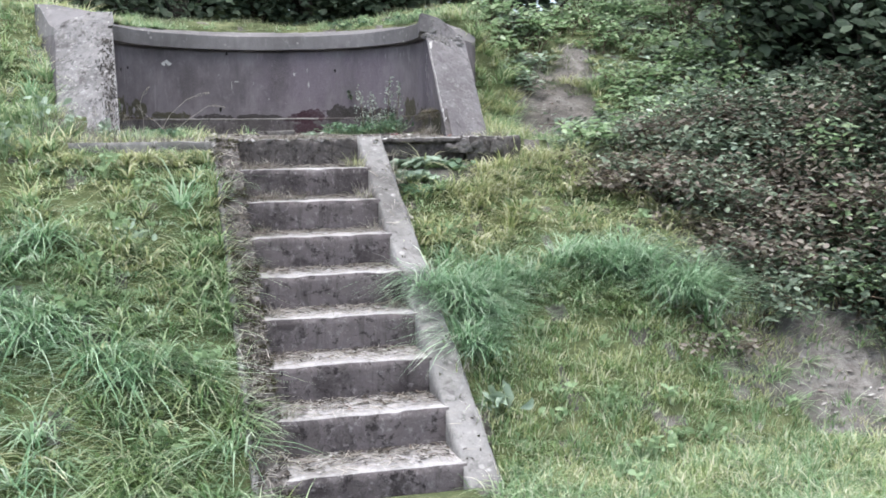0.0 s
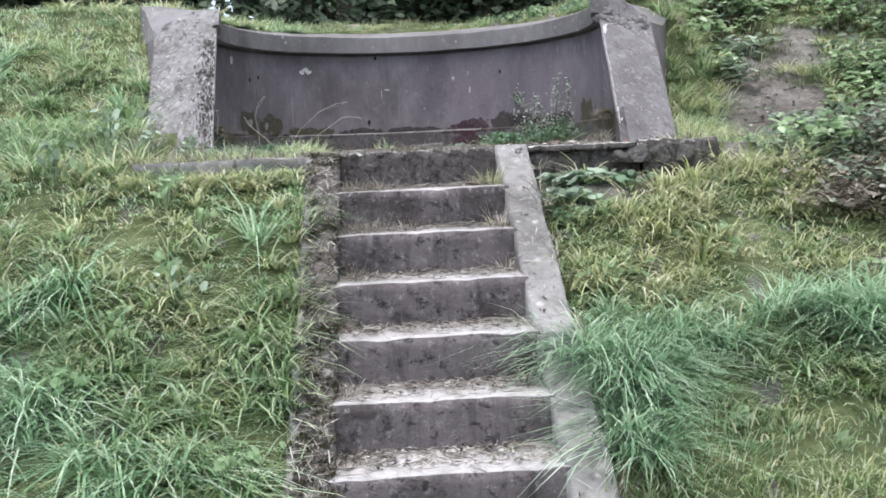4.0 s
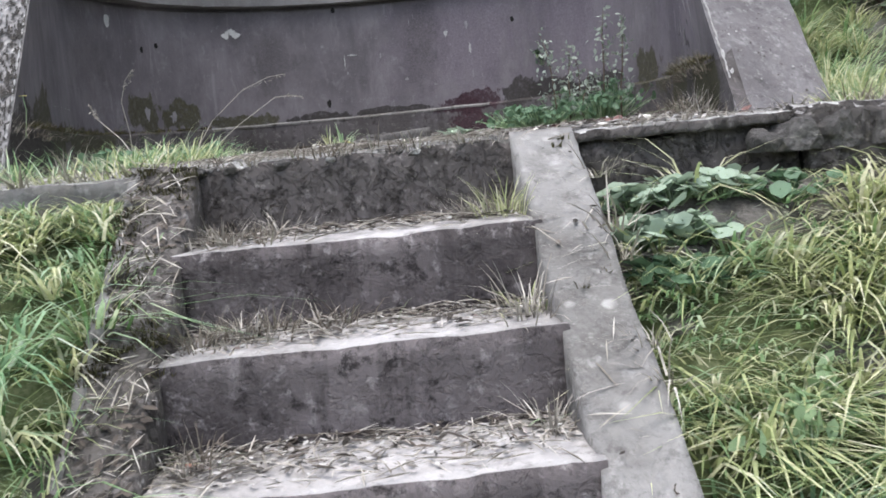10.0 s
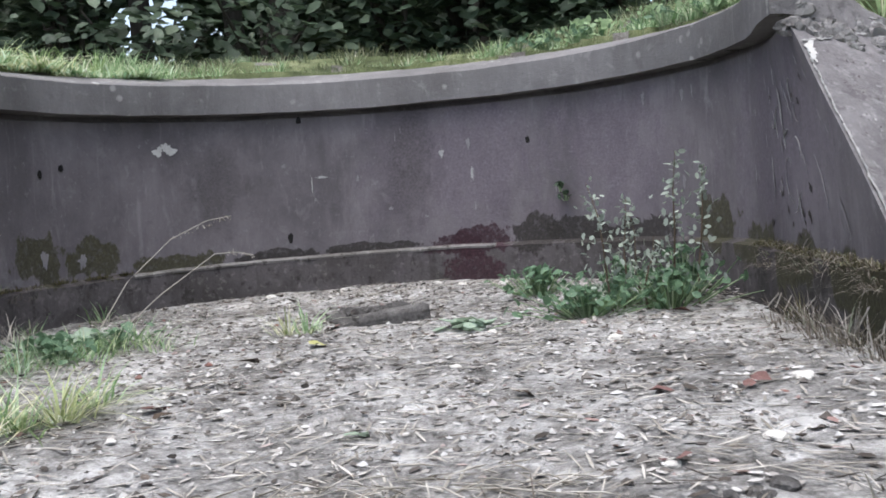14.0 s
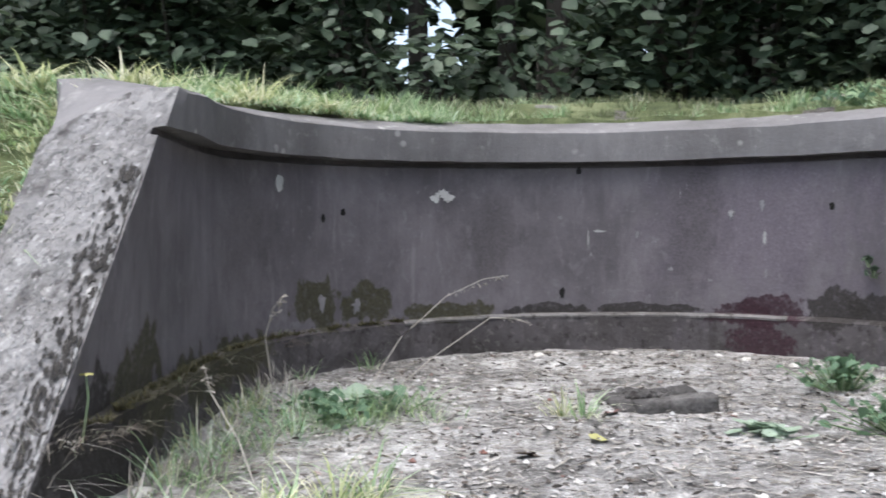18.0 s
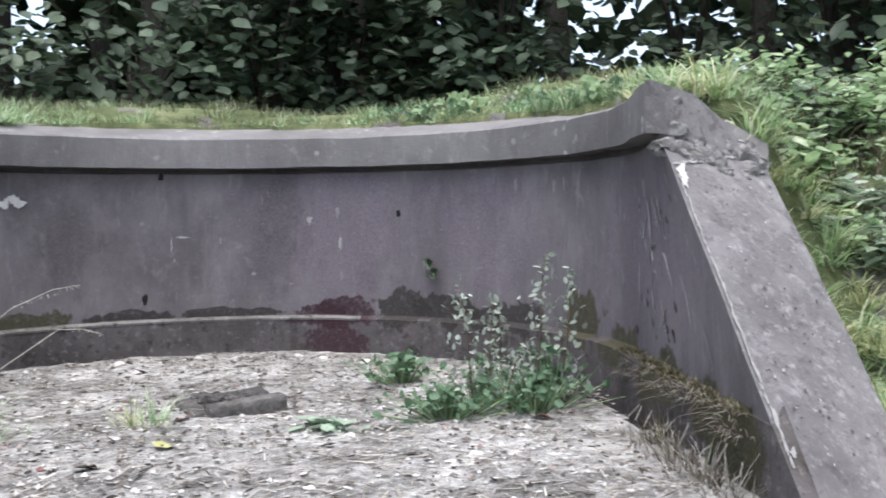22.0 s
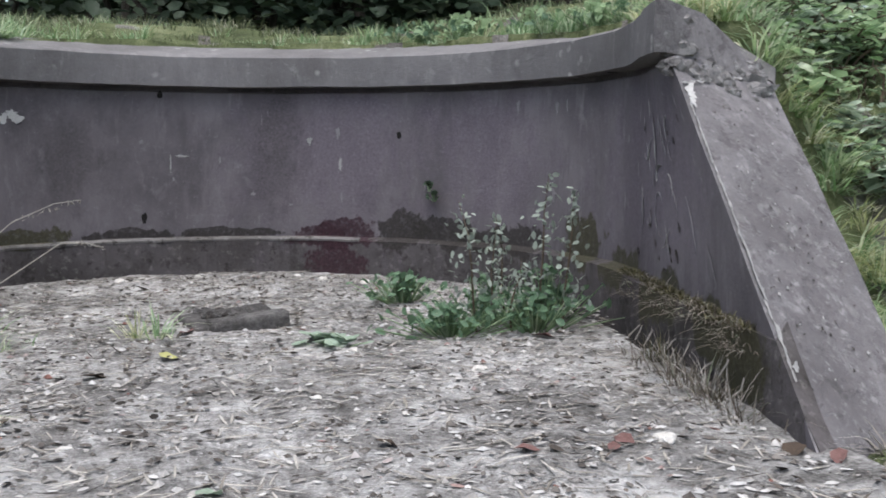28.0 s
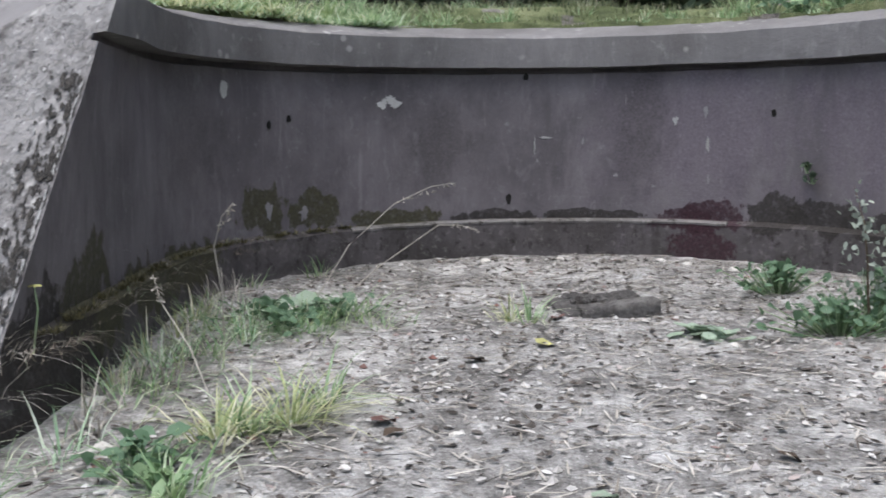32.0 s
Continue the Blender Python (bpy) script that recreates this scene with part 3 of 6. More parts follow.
for a, z, w, h, sd in ((162.5, 0.728, 0.040, 0.062, 31), (126.3, 0.695, 0.07, 0.03, 32), (125.2, 0.682, 0.05, 0.035, 33), (127.6, 0.676, 0.04, 0.03, 37), (152.5, 0.285, 0.03, 0.055, 34), (144.6, 0.262, 0.035, 0.055, 35), (98.3, 0.50, 0.007, 0.075, 36), (96.4, 0.532, 0.055, 0.008, 38), (66.6, 0.495, 0.012, 0.045, 39), (72.5, 0.60, 0.02, 0.03, 40)):
    wall_patch("pale_stain", arc_s(a), z, w, h, M_PALE if sd < 34 or sd == 37 else M_BLOOM if sd > 35 else M_SCRATCH, 0.001, sd, 0.2 if sd == 31 else 0.6, label="pale scraped patch")
# form-tie holes as flat patches, the shade inside painted near black
for a, z, sd in ((147.4, 0.623, 41), (103.3, 0.273, 42), (54.9, 0.623, 43), (100, 0.79, 44), (152, 0.60, 45)):
    wall_patch("tie_hole", arc_s(a), z, 0.022, 0.03 if a != 103.3 else 0.05, M_HOLE, 0.0, sd, 0.25, label="flat black patch painting the dark inside of a form-tie hole")


def end_blob(rows, s, d, z, w, h, sd):
    """One ragged flake on a sloped end face, added to the rows of places and faces."""
    verts, faces = rows
    o, seg = len(verts), 14
    out = Vector((0, -0.70, 0.71)) * 0.0045
    for r in (0.0, 1.0):
        for k in range(seg):
            a = 2 * math.pi * k / seg
            q = 1 + 0.9 * noise.noise(Vector((math.cos(a) * 1.7, math.sin(a) * 1.7, sd * 7.3))) + 0.5 * noise.noise(Vector((math.cos(a) * 4, math.sin(a) * 4, sd * 3.1)))
            dd, zz = min(0.425, max(0.004, d + r * q * w / 2 * math.cos(a))), z + r * q * h / 2 * math.sin(a)
            p = wall_line(dd, s, zz)
            verts.append((p.x + out.x, p.y + out.y - (0.001 if r == 0 else 0), zz + out.z))
    for k in range(seg):
        k2 = (k + 1) % seg
        faces.append((o + k, o + k2, o + seg + k2, o + seg + k))


def end_marks(name, s, spots, mat, label):
    rows = ([], [])
    for i, (d, z, w, h) in enumerate(spots):
        end_blob(rows, s, d, z, w, h, i + 40 * s)
    stuff(part(name, mesh_of(name, *rows), mat, wall, label))


random.seed(8)
U = random.uniform
# no real pits: dark flakes on the face paint the shade inside them
end_marks("pit_shade", 0.0, [(abs(random.gauss(0.05, 0.04)), U(0.05, 0.72), U(0.004, 0.015), U(0.006, 0.024)) for k in range(300)], M_PIT, "dark flakes painting the shade in a pitted strip")
end_marks("lime_bloom", 0.0, [(U(0.1, 0.42), U(0.0, 0.8), U(0.004, 0.014) * U(0.5, 1.6), U(0.004, 0.012)) for k in range(60)] + [(0.010, 0.03 * k, 0.008, 0.03) for k in range(26) if k % 4], M_BLOOM, "white lime bloom")
end_marks("crack", 1.0, [(0.02 + 0.016 * k + U(-0.004, 0.004), 0.738 + U(-0.003, 0.003) + 0.0016 * k, 0.02, 0.006) for k in range(25)], M_BLOOM, "pale joint line across the pier")
# hollows of the broken cap, their shadows painted as dark flakes
end_marks("pit_shade", 1.0, [(U(0.04, 0.30), 0.77 + 0.08 * U(0, 1), U(0.01, 0.03), U(0.005, 0.014)) for k in range(9)] + [(U(0.05, 0.4), U(0.0, 0.75), U(0.003, 0.009), U(0.003, 0.009)) for k in range(60)], M_PIT, "dark flakes painting the shade in broken hollows")
end_marks("lime_patch", 1.0, [(0.035, 0.714, 0.05, 0.04), (0.028, 0.69, 0.018, 0.03)], M_PALE, "white lime patch under the joint")
end_marks("lime_bloom", 1.0, [(0.012 + U(0, 0.006), 0.70 - 0.02 * k, 0.009, 0.024) for k in range(30)] + [(0.02, 0.19, 0.018, 0.025), (0.03, 0.13, 0.022, 0.014)] + [(U(0.04, 0.4), U(0.0, 0.7), U(0.003, 0.010), U(0.003, 0.008)) for k in range(24)], M_BLOOM, "white lime along the edge")
# crumbling lumps of the broken cap over one end
random.seed(21)
for k in range(34):
    d = U(0.0, 0.36)
    z = U(0.775, 0.93) - 0.42 * d * d - 0.18 * d
    p = wall_line(d, 1.0, z)
    bm = bmesh.new()
    bmesh.ops.create_icosphere(bm, subdivisions=2, radius=0.5)
    size = U(0.025, 0.075)
    for w in bm.verts:
        w.co *= size * (1 + 0.9 * noise.noise(w.co * 2.3 + Vector((k * 3.1, 0, 0))) + 0.4 * noise.noise(w.co * 6 + Vector((0, k * 1.7, 0))))
        w.co = Vector((w.co.x * 1.2 + p.x, w.co.y * 0.55 + p.y + 0.008, w.co.z * 0.8 + z))
    part("broken_lump", bm, M_PIER, wall, "crumbling lump of the broken cap")
random.seed(5)
for k in range(18):
    a = random.uniform(-4, 110)
    wall_patch("scratch", arc_s(a), random.uniform(0.3, 0.75), random.uniform(0.004, 0.02), random.uniform(0.012, 0.05), M_SCRATCH, 0.0, 60 + k, 0.6, label="pale lime run")

for k in range(26):
    s = random.uniform(0.80, 0.975)
    wall_patch("scratch", s, random.uniform(0.25, 0.72), random.uniform(0.004, 0.02), random.uniform(0.015, 0.08), M_SCRATCH if k % 3 else M_BLOOM, 0.0, 160 + k, 0.9, label="pale lime run")
for k in range(14):
    wall_patch("dark_stain", random.uniform(0.80, 0.96), random.uniform(0.22, 0.40) if k > 3 else random.uniform(0.5, 0.66), random.uniform(0.012, 0.03), random.uniform(0.012, 0.03), M_PIT, 0.0, 260 + k, 0.6, label="dark blotch")

# ---------------------------------------------------------------- terrace
def floor_z(x, y):
    return -0.004 + 0.012 * clump(2.3 * x, 2.3 * y) + 0.006 * clump(8 * x + 1, 8 * y) + 0.004 * clump(25 * x + 3, 23 * y) + 0.012 * y - 0.035 * step01(y, 0.09, 0.0)


fx, fy = np.arange(-1.42, 1.4201, 0.02), np.arange(0.02, 3.5, 0.02)
FX, FY = np.meshgrid(fx, fy)
FZ = floor_z(FX, FY)
keep = (inside_niche(FX, FY, 0.1) | (FY < 0.72)) & ((FX < 1.17 + 0.04 * clump(5 * FX, 5 * FY)) | (FY < 0.12))
fi = np.arange(FX.size).reshape(FX.shape)
q = np.stack([fi[:-1, :-1], fi[:-1, 1:], fi[1:, 1:], fi[1:, :-1]], -1)
ok = keep[:-1, :-1] & keep[:-1, 1:] & keep[1:, 1:] & keep[1:, :-1]
q = q[ok]
me = tri_mesh("terrace_floor", np.stack([FX, FY, FZ], -1).reshape(-1, 3), np.concatenate([q[:, [0, 1, 2]], q[:, [0, 2, 3]]]))
me.materials.append(M_FLOOR)
thing("terrace_floor", "trodden pale earth floor scattered with dry leaf litter", "floor", "structure", data=me)

# ---------------------------------------------------------------- stairs


def rough_box(x0, x1, y0, y1, z0, z1, nx=12, ny=4, nz=3, wob=0.006, seed=0, worn=0.012, slope=0.0):
    """A cast block with uneven faces and worn upper edges. slope: rise of its top per metre of y, from y1."""
    bm = bmesh.new()
    bmesh.ops.create_cube(bm, size=1)
    bmesh.ops.subdivide_edges(bm, edges=[e for e in bm.edges if abs((e.verts[0].co - e.verts[1].co).x) > 0.5], cuts=nx, use_grid_fill=True)
    bmesh.ops.subdivide_edges(bm, edges=[e for e in bm.edges if abs((e.verts[0].co - e.verts[1].co).y) > 0.5], cuts=ny, use_grid_fill=True)
    bmesh.ops.subdivide_edges(bm, edges=[e for e in bm.edges if abs((e.verts[0].co - e.verts[1].co).z) > 0.5], cuts=nz, use_grid_fill=True)
    for w in bm.verts:
        c = w.co.copy()
        p = Vector((x0 + (c.x + 0.5) * (x1 - x0), y0 + (c.y + 0.5) * (y1 - y0), z0 + (c.z + 0.5) * (z1 - z0)))
        p.z += slope * (p.y - y1)
        q = p * 7 + Vector((seed * 3.7, seed * 1.3, 0))
        p += noise.noise_vector(q) * wob + noise.noise_vector(q * 4) * wob * 0.6
        edge = (abs(c.x) > 0.49) + (abs(c.y) > 0.49) + (abs(c.z) > 0.49)
        if edge >= 2 and c.z > 0.4:
            chip = max(0.0, noise.noise(q * 1.5)) * 2.0
            inward = Vector((-c.x if abs(c.x) > 0.49 else 0, -c.y if abs(c.y) > 0.49 else 0, -c.z)).normalized()
            p += inward * worn * (0.35 + chip)
        w.co = p
    bm.normal_update()
    for fc in bm.faces:
        fc.smooth = True
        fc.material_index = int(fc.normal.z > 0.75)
    return bm


stairs = thing("staircase", "narrow concrete staircase with worn littered treads", "stairs")
for k in range(9):
    y, z = nosing(k)
    back = y + TREAD + 0.06 if k else 0.35
    # risers dark, upward faces pale: overhead light is partly in these colours
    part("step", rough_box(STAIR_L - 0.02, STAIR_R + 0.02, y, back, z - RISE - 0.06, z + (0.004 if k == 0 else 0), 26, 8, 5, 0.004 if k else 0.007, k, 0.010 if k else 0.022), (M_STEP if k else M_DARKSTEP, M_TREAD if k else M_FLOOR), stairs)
yb, zb = nosing(8)
L = 0 - yb + 0.06
SLOPE = RISE / TREAD
part("cheek_wall", rough_box(STAIR_L - 0.15, STAIR_L, yb - 0.12, 0.0, -0.42, 0.012, 8, 120, 5, 0.006, 3, 0.014, SLOPE), (M_CHEEKDARK,) * 2, stairs, "sloping dark concrete cheek wall under moss and dead stems")
# added strip of paler concrete: the lit outer edge, put into colour
part("lit_rim", rough_box(STAIR_L - 0.158, STAIR_L - 0.125, yb - 0.12, 0.0, -0.10, 0.013, 2, 110, 2, 0.008, 4, 0.008, SLOPE), (M_CHEEK,) * 2, stairs, "pale strip painting the lit outer edge of the cheek wall")
part("cheek_wall", rough_box(STAIR_R, STAIR_R + 0.155, yb - 0.12, 0.0, -0.42, 0.012, 8, 110, 5, 0.0035, 8, 0.006, SLOPE), (M_CHEEK,) * 2, stairs, "sloping pale concrete cheek wall, flat and clean")
# edge slabs of the terrace on both sides of the stairs
lip = thing("terrace_edge", "cracked concrete edging along the terrace front", "edging", "structure")
for x0, x1, y0, sd in ((-1.42, -1.20, 0.0, 5), (-1.19, -0.93, -0.015, 7), (-0.92, STAIR_L - 0.15, -0.02, 9)):
    part("edge_slab", rough_box(x0, x1, y0, 0.10, -0.11, -0.006, 22, 5, 4, 0.006, sd, 0.004), (M_CHEEK, M_FLOOR), lip)
part("edge_slab", rough_box(STAIR_R + 0.155, 1.02, -0.03, 0.14, -0.032, -0.004, 70, 8, 2, 0.007, 6, 0.004), (M_DARKSTEP, M_FLOOR), lip, "thin cracked top slab")
# footing in dark concrete: shade of the recess is partly in its colour
part("edge_footing", rough_box(STAIR_R + 0.155, 1.04, 0.0, 0.13, -0.20, -0.024, 60, 4, 6, 0.022, 12, 0.01), (M_DARKSTEP,) * 2, lip, "crumbling footing darkened for the recess shade under the slab")
part("edge_block", rough_box(1.05, 1.42, -0.03, 0.15, -0.17, 0.002, 36, 14, 9, 0.012, 16, 0.02), (M_DARKSTEP, M_FLOOR), lip, "broken end block")

# ---------------------------------------------------------------- plants: makers
rng = np.random.default_rng(11)


def blades(P, L, W, ang, lean, bend, levels=(0.0, 0.35, 0.7, 1.0)):
    """Grass blades from their feet P: length, width, heading, lean and bend, as arrays."""
    n = len(P)
    d = np.stack([np.cos(ang), np.sin(ang), np.zeros(n)], 1)
    side = np.stack([-np.sin(ang), np.cos(ang), np.zeros(n)], 1)
    up = np.array([0, 0, 1.0])
    rows = []
    for t in levels:
        c = P + (L * (t * np.sqrt(1 - np.clip(lean, 0, 0.95) ** 2) - 0.62 * bend * t ** 2))[:, None] * up + (L * (lean * t + 0.55 * bend * t ** 2))[:, None] * d
        w = (W * (1 - t ** 1.6) * 0.5)[:, None] * side
        rows += [c - w, c + w] if t < 1 else [c]
    V = np.stack(rows, 1)
    m = V.shape[1]
    k = len(levels) - 1
    T = []
    for i in range(k - 1):
        a = 2 * i
        T += [(a, a + 1, a + 3), (a, a + 3, a + 2)]
    T.append((2 * k - 2, 2 * k - 1, 2 * k))
    tri = (np.arange(n) * m)[:, None, None] + np.array(T)[None]
    return V.reshape(-1, 3), tri.reshape(-1, 3)


def tufts(C, per, length, spread, width, slope_dir=(0, -0.45), lean=(0.15, 0.85), bend=(0.35, 1.0)):
    """Blades gathered in tufts that stand at the places C."""
    n = len(C) * per
    P = np.repeat(C, per, 0).astype(float)
    a = rng.uniform(0, 2 * np.pi, n)
    r = np.abs(rng.normal(0, spread, n))
    P[:, 0] += r * np.cos(a)
    P[:, 1] += r * np.sin(a)
    size = np.repeat(rng.uniform(0.65, 1.25, len(C)), per)
    hx, hy = np.cos(a) + slope_dir[0] + rng.normal(0, 0.35, n), np.sin(a) + slope_dir[1] + rng.normal(0, 0.35, n)
    return blades(P, rng.uniform(*length, n) * size, rng.uniform(*width, n), np.arctan2(hy, hx), rng.uniform(*lean, n), rng.uniform(*bend, n))


def leaves(P, size, up=0.6, aspect=0.62, fold=0.12, droop=0.15, face=None):
    """Folded leaves at the places P."""
    n = len(P)
    size = np.broadcast_to(size, n)
    nrm = rng.normal(0, 1, (n, 3))
    nrm /= np.linalg.norm(nrm, axis=1)[:, None]
    nrm[:, 2] = np.abs(nrm[:, 2])
    nrm = nrm * (1 - up) + np.array([0, 0, up])
    if face is not None:
        nrm = nrm + np.asarray(face)
    nrm /= np.linalg.norm(nrm, axis=1)[:, None]
    t = np.cross(nrm, rng.normal(0, 1, (n, 3)))
    t /= np.linalg.norm(t, axis=1)[:, None]
    s = np.cross(nrm, t)
    S = size[:, None]
    base, tip = P - t * S * 0.5, P + t * S * 0.5 - np.array([0, 0, 1]) * S * droop
    c = P - nrm * S * fold
    w = s * S * aspect * 0.5
    a, b = P + w * 0.9 - t * S * 0.24, P - w * 0.9 - t * S * 0.24
    d, e = P + w * 0.82 + t * S * 0.20, P - w * 0.82 + t * S * 0.20
    V = np.stack([base, a, d, tip, e, b, c], 1).reshape(-1, 3)
    T = (np.arange(n) * 7)[:, None, None] + np.array([(0, 6, 1), (1, 6, 2), (2, 6, 3), (3, 6, 4), (4, 6, 5), (5, 6, 0)])[None]
    return V, T.reshape(-1, 3)


def tube(points, radii, sides=6):
    pts = [Vector(p) for p in points]
    V, T = [], []
    for i, p in enumerate(pts):
        d = (pts[min(i + 1, len(pts) - 1)] - pts[max(i - 1, 0)]).normalized()
        u = d.orthogonal().normalized()
        w = d.cross(u)
        for k in range(sides):
            a = 2 * math.pi * k / sides
            V.append(p + (u * math.cos(a) + w * math.sin(a)) * radii[i])
    for i in range(len(pts) - 1):
        for k in range(sides):
            a, b = i * sides + k, i * sides + (k + 1) % sides
            T += [(a, b, b + sides), (a, b + sides, a + sides)]
    return np.array([tuple(v) for v in V]), np.array(T)


def joined(pieces):
    V, T, o = [], [], 0
    for v, t in pieces:
        V.append(v)
        T.append(t + o)
        o += len(v)
    return np.concatenate(V), np.concatenate(T)


def arch(start, heading, reach, height, n=7, wob=0.04):
    """The line of an arching stem."""
    out = []
    for i in range(n):
        t = i / (n - 1)
        out.append((start[0] + math.cos(heading) * reach * t + rng.normal(0, wob * t), start[1] + math.sin(heading) * reach * t + rng.normal(0, wob * t),
                    start[2] + height * 4 * t * (1 - 0.62 * t) * 0.65 + rng.normal(0, wob * 0.4 * t)))
    return out


def on_ground(x, y, lift=0.0):
    x, y = np.asarray(x, float), np.asarray(y, float)
    return np.stack([x, y, land(x, y) + lift], -1)


def built(x, y):
    """True where stairs, terrace or wall cover the ground."""
    stair = (x > STAIR_L - 0.17) & (x < STAIR_R + 0.17) & (y > -2.42) & (y < 0.1)
    slab = (np.abs(x) < 1.44) & (y > np.where(x < -0.5, -0.10, -0.05)) & (y < 0.66)
    wing = (np.abs(x) < 1.62) & (y > 0.6) & (y < 2.0)
    niche = np.hypot(x - CX, y - CY) < RAD + 0.16
    return stair | slab | wing | niche


def scatter(n, x0, x1, y0, y1, want):
    x, y = rng.uniform(x0, x1, n), rng.uniform(y0, y1, n)
    ok = ~built(x, y) & (rng.uniform(0, 1, n) < want(x, y))
    return x[ok], y[ok]


def grass_object(name, pieces, mat, label):
    v, t = joined(pieces)
    me = tri_mesh(name, v, t)
    me.materials.append(mat)
    return thing(name, label, "grass", "stuff", data=me)


# ---------------------------------------------------------------- grass of the banks
green, blue, dry, crest = [], [], [], []
DROOP = ((0, -0.5), (0.25, 0.9), (0.6, 1.25))


def sward(into, x, y, per, length, spread, width, way=DROOP):
    into.append(tufts(on_ground(x, y, -0.01), per, length, spread, width, *way))


def gaps(x, y):
    """Where tufts stand, 0 to 1: clumps a hand or two across with thin turf between."""
    return step01(clump(5.2 * x + 3, 5.2 * y) + 0.45 * clump(1.9 * x, 1.9 * y + 4), -0.28, 0.22)


# thin short turf under the tufts, on both sides
x, y = scatter(4600, -3.2, -0.5, -3.4, 3.4, lambda x, y: 1 - bare(x, y))
sward(green, x[::2], y[::2], 26, (0.03, 0.10), 0.07, (0.004, 0.009))
sward(dry, x[1::4], y[1::4], 22, (0.03, 0.10), 0.07, (0.004, 0.008))
sward(blue, x[3::4], y[3::4], 22, (0.03, 0.11), 0.07, (0.004, 0.009))
# long tufts of one bank, hanging down the slope
x, y = scatter(2500, -3.2, -0.5, -3.4, 3.4, lambda x, y: (1 - bare(x, y)) * (0.12 + 0.88 * gaps(x, y)))
patch_n = clump(1.1 * x + 5, 1.1 * y) + 0.3 * clump(4 * x, 4 * y)
yel = rng.uniform(0, 1, len(x)) < 0.14 + 0.50 * step01(y + 0.3 * clump(2.2 * x, 2.2 * y), -1.1, -0.35) * step01(y, 0.5, 0.1)
sward(dry, x[yel], y[yel], 34, (0.10, 0.27), 0.03, (0.006, 0.012))
x, y, patch_n = x[~yel], y[~yel], patch_n[~yel]
near = ((y > -0.30) & (y < 0.25) & (x > -1.5)) | (y > 1.7)
sward(green, x[near], y[near], 30, (0.05, 0.14), 0.04, (0.005, 0.010))
x, y, patch_n = x[~near], y[~near], patch_n[~near]
g = patch_n < 0.25
sward(green, x[g], y[g], 40, (0.12, 0.34), 0.032, (0.006, 0.012))
sward(blue, x[~g], y[~g], 46, (0.20, 0.44), 0.035, (0.006, 0.013))
# the bank on the other side: yellowing near the terrace, coarse tussocks half way, short turf at the foot
x, y = scatter(3300, 0.42, 4.0, -3.4, 0.1, lambda x, y: (1 - bare(x, y)) * (1 - 0.65 * bramble_zone(x, y)))
low = y < -1.35 + 0.15 * clump(3 * x, 3 * y)
for k, (into, n, ln) in enumerate(((green, 40, (0.03, 0.11)), (dry, 34, (0.03, 0.12)), (green, 34, (0.03, 0.10)))):
    sward(into, x[low][k::3], y[low][k::3], n, ln, 0.09, (0.004, 0.009), ((0, -0.3), (0.05, 0.7), (0.2, 0.8)))
    sward(into, x[~low][k::3], y[~low][k::3], n * 3 // 4, ln, 0.08, (0.004, 0.009))
x, y = scatter(2100, 0.42, 4.0, -3.4, 0.1, lambda x, y: (1 - bare(x, y)) * (1 - 0.65 * bramble_zone(x, y)) * gaps(x, y))
d_zone = step01(y + 0.12 * clump(3 * x, 3 * y), -1.05, -0.70)
pick = rng.uniform(0, 1, len(x))
isd = pick < d_zone * 0.8
sward(dry, x[isd], y[isd], 36, (0.12, 0.30), 0.03, (0.006, 0.012))
isg = ~isd & ((y > -1.35) | (pick > 0.72))
sward(green, x[isg], y[isg], 36, (0.08, 0.22), 0.035, (0.005, 0.011))
TUSSOCKS = ((0.62, -1.22, 0.17, 0.17, 38), (0.95, -1.10, 0.16, 0.10, 6), (1.70, -1.02, 0.16, 0.11, 18), (1.95, -1.28, 0.16, 0.13, 16), (1.33, -0.95, 0.10, 0.07, 3), (0.62, -1.5, 0.08, 0.10, 8))
for cx, cy, rx, ry, n in TUSSOCKS:
    sward(blue, rng.normal(cx, rx * 0.55, n), rng.normal(cy, ry * 0.55, n), 66, (0.22, 0.46), 0.035, (0.005, 0.011), ((-0.15, -0.7), (0.15, 0.75), (0.6, 1.2)))
# grass hanging over the foot of the terrace edge
x = rng.uniform(-1.45, -0.60, 120)
sward(dry, x[::2], rng.normal(-0.11, 0.03, 60), 24, (0.06, 0.17), 0.02, (0.005, 0.010))
sward(green, x[1::2], rng.normal(-0.10, 0.03, 60), 24, (0.05, 0.12), 0.02, (0.004, 0.009))
# beside the path and up to the crest
x, y = scatter(1900, 1.45, 4.0, 0.0, 3.4, lambda x, y: np.clip(1 - 2.2 * bare(x, y), 0, 1) * (1 - 0.7 * bramble_zone(x, y)) * (0.10 + 0.30 * gaps(x, y) + 0.18 * (x < 2.1)))
isd = rng.uniform(0, 1, len(x)) < 0.4
for up in (True, False):
    k = (y > 2.2) == up
    ln = (0.04, 0.13) if up else (0.09, 0.26)
    sward(dry, x[isd & k], y[isd & k], 34, ln, 0.035, (0.005, 0.011))
    sward(green, x[~isd & k], y[~isd & k], 38, ln, 0.04, (0.005, 0.011))
# the crest behind the wall: short turf, with a few longer clumps
x, y = scatter(2600, -4.5, 4.0, 1.9, 5.6, lambda x, y: 0.35 + 0.65 * step01(np.hypot(x - CX, y - CY), RAD + 0.2, RAD + 0.45) * step01(y, 5.6, 4.2))
hh = 0.5 + 0.5 * step01(np.hypot(x - CX, y - CY), RAD + 0.3, RAD + 0.9)
STAND = ((0, 0), (0.0, 0.6), (0.3, 0.9))
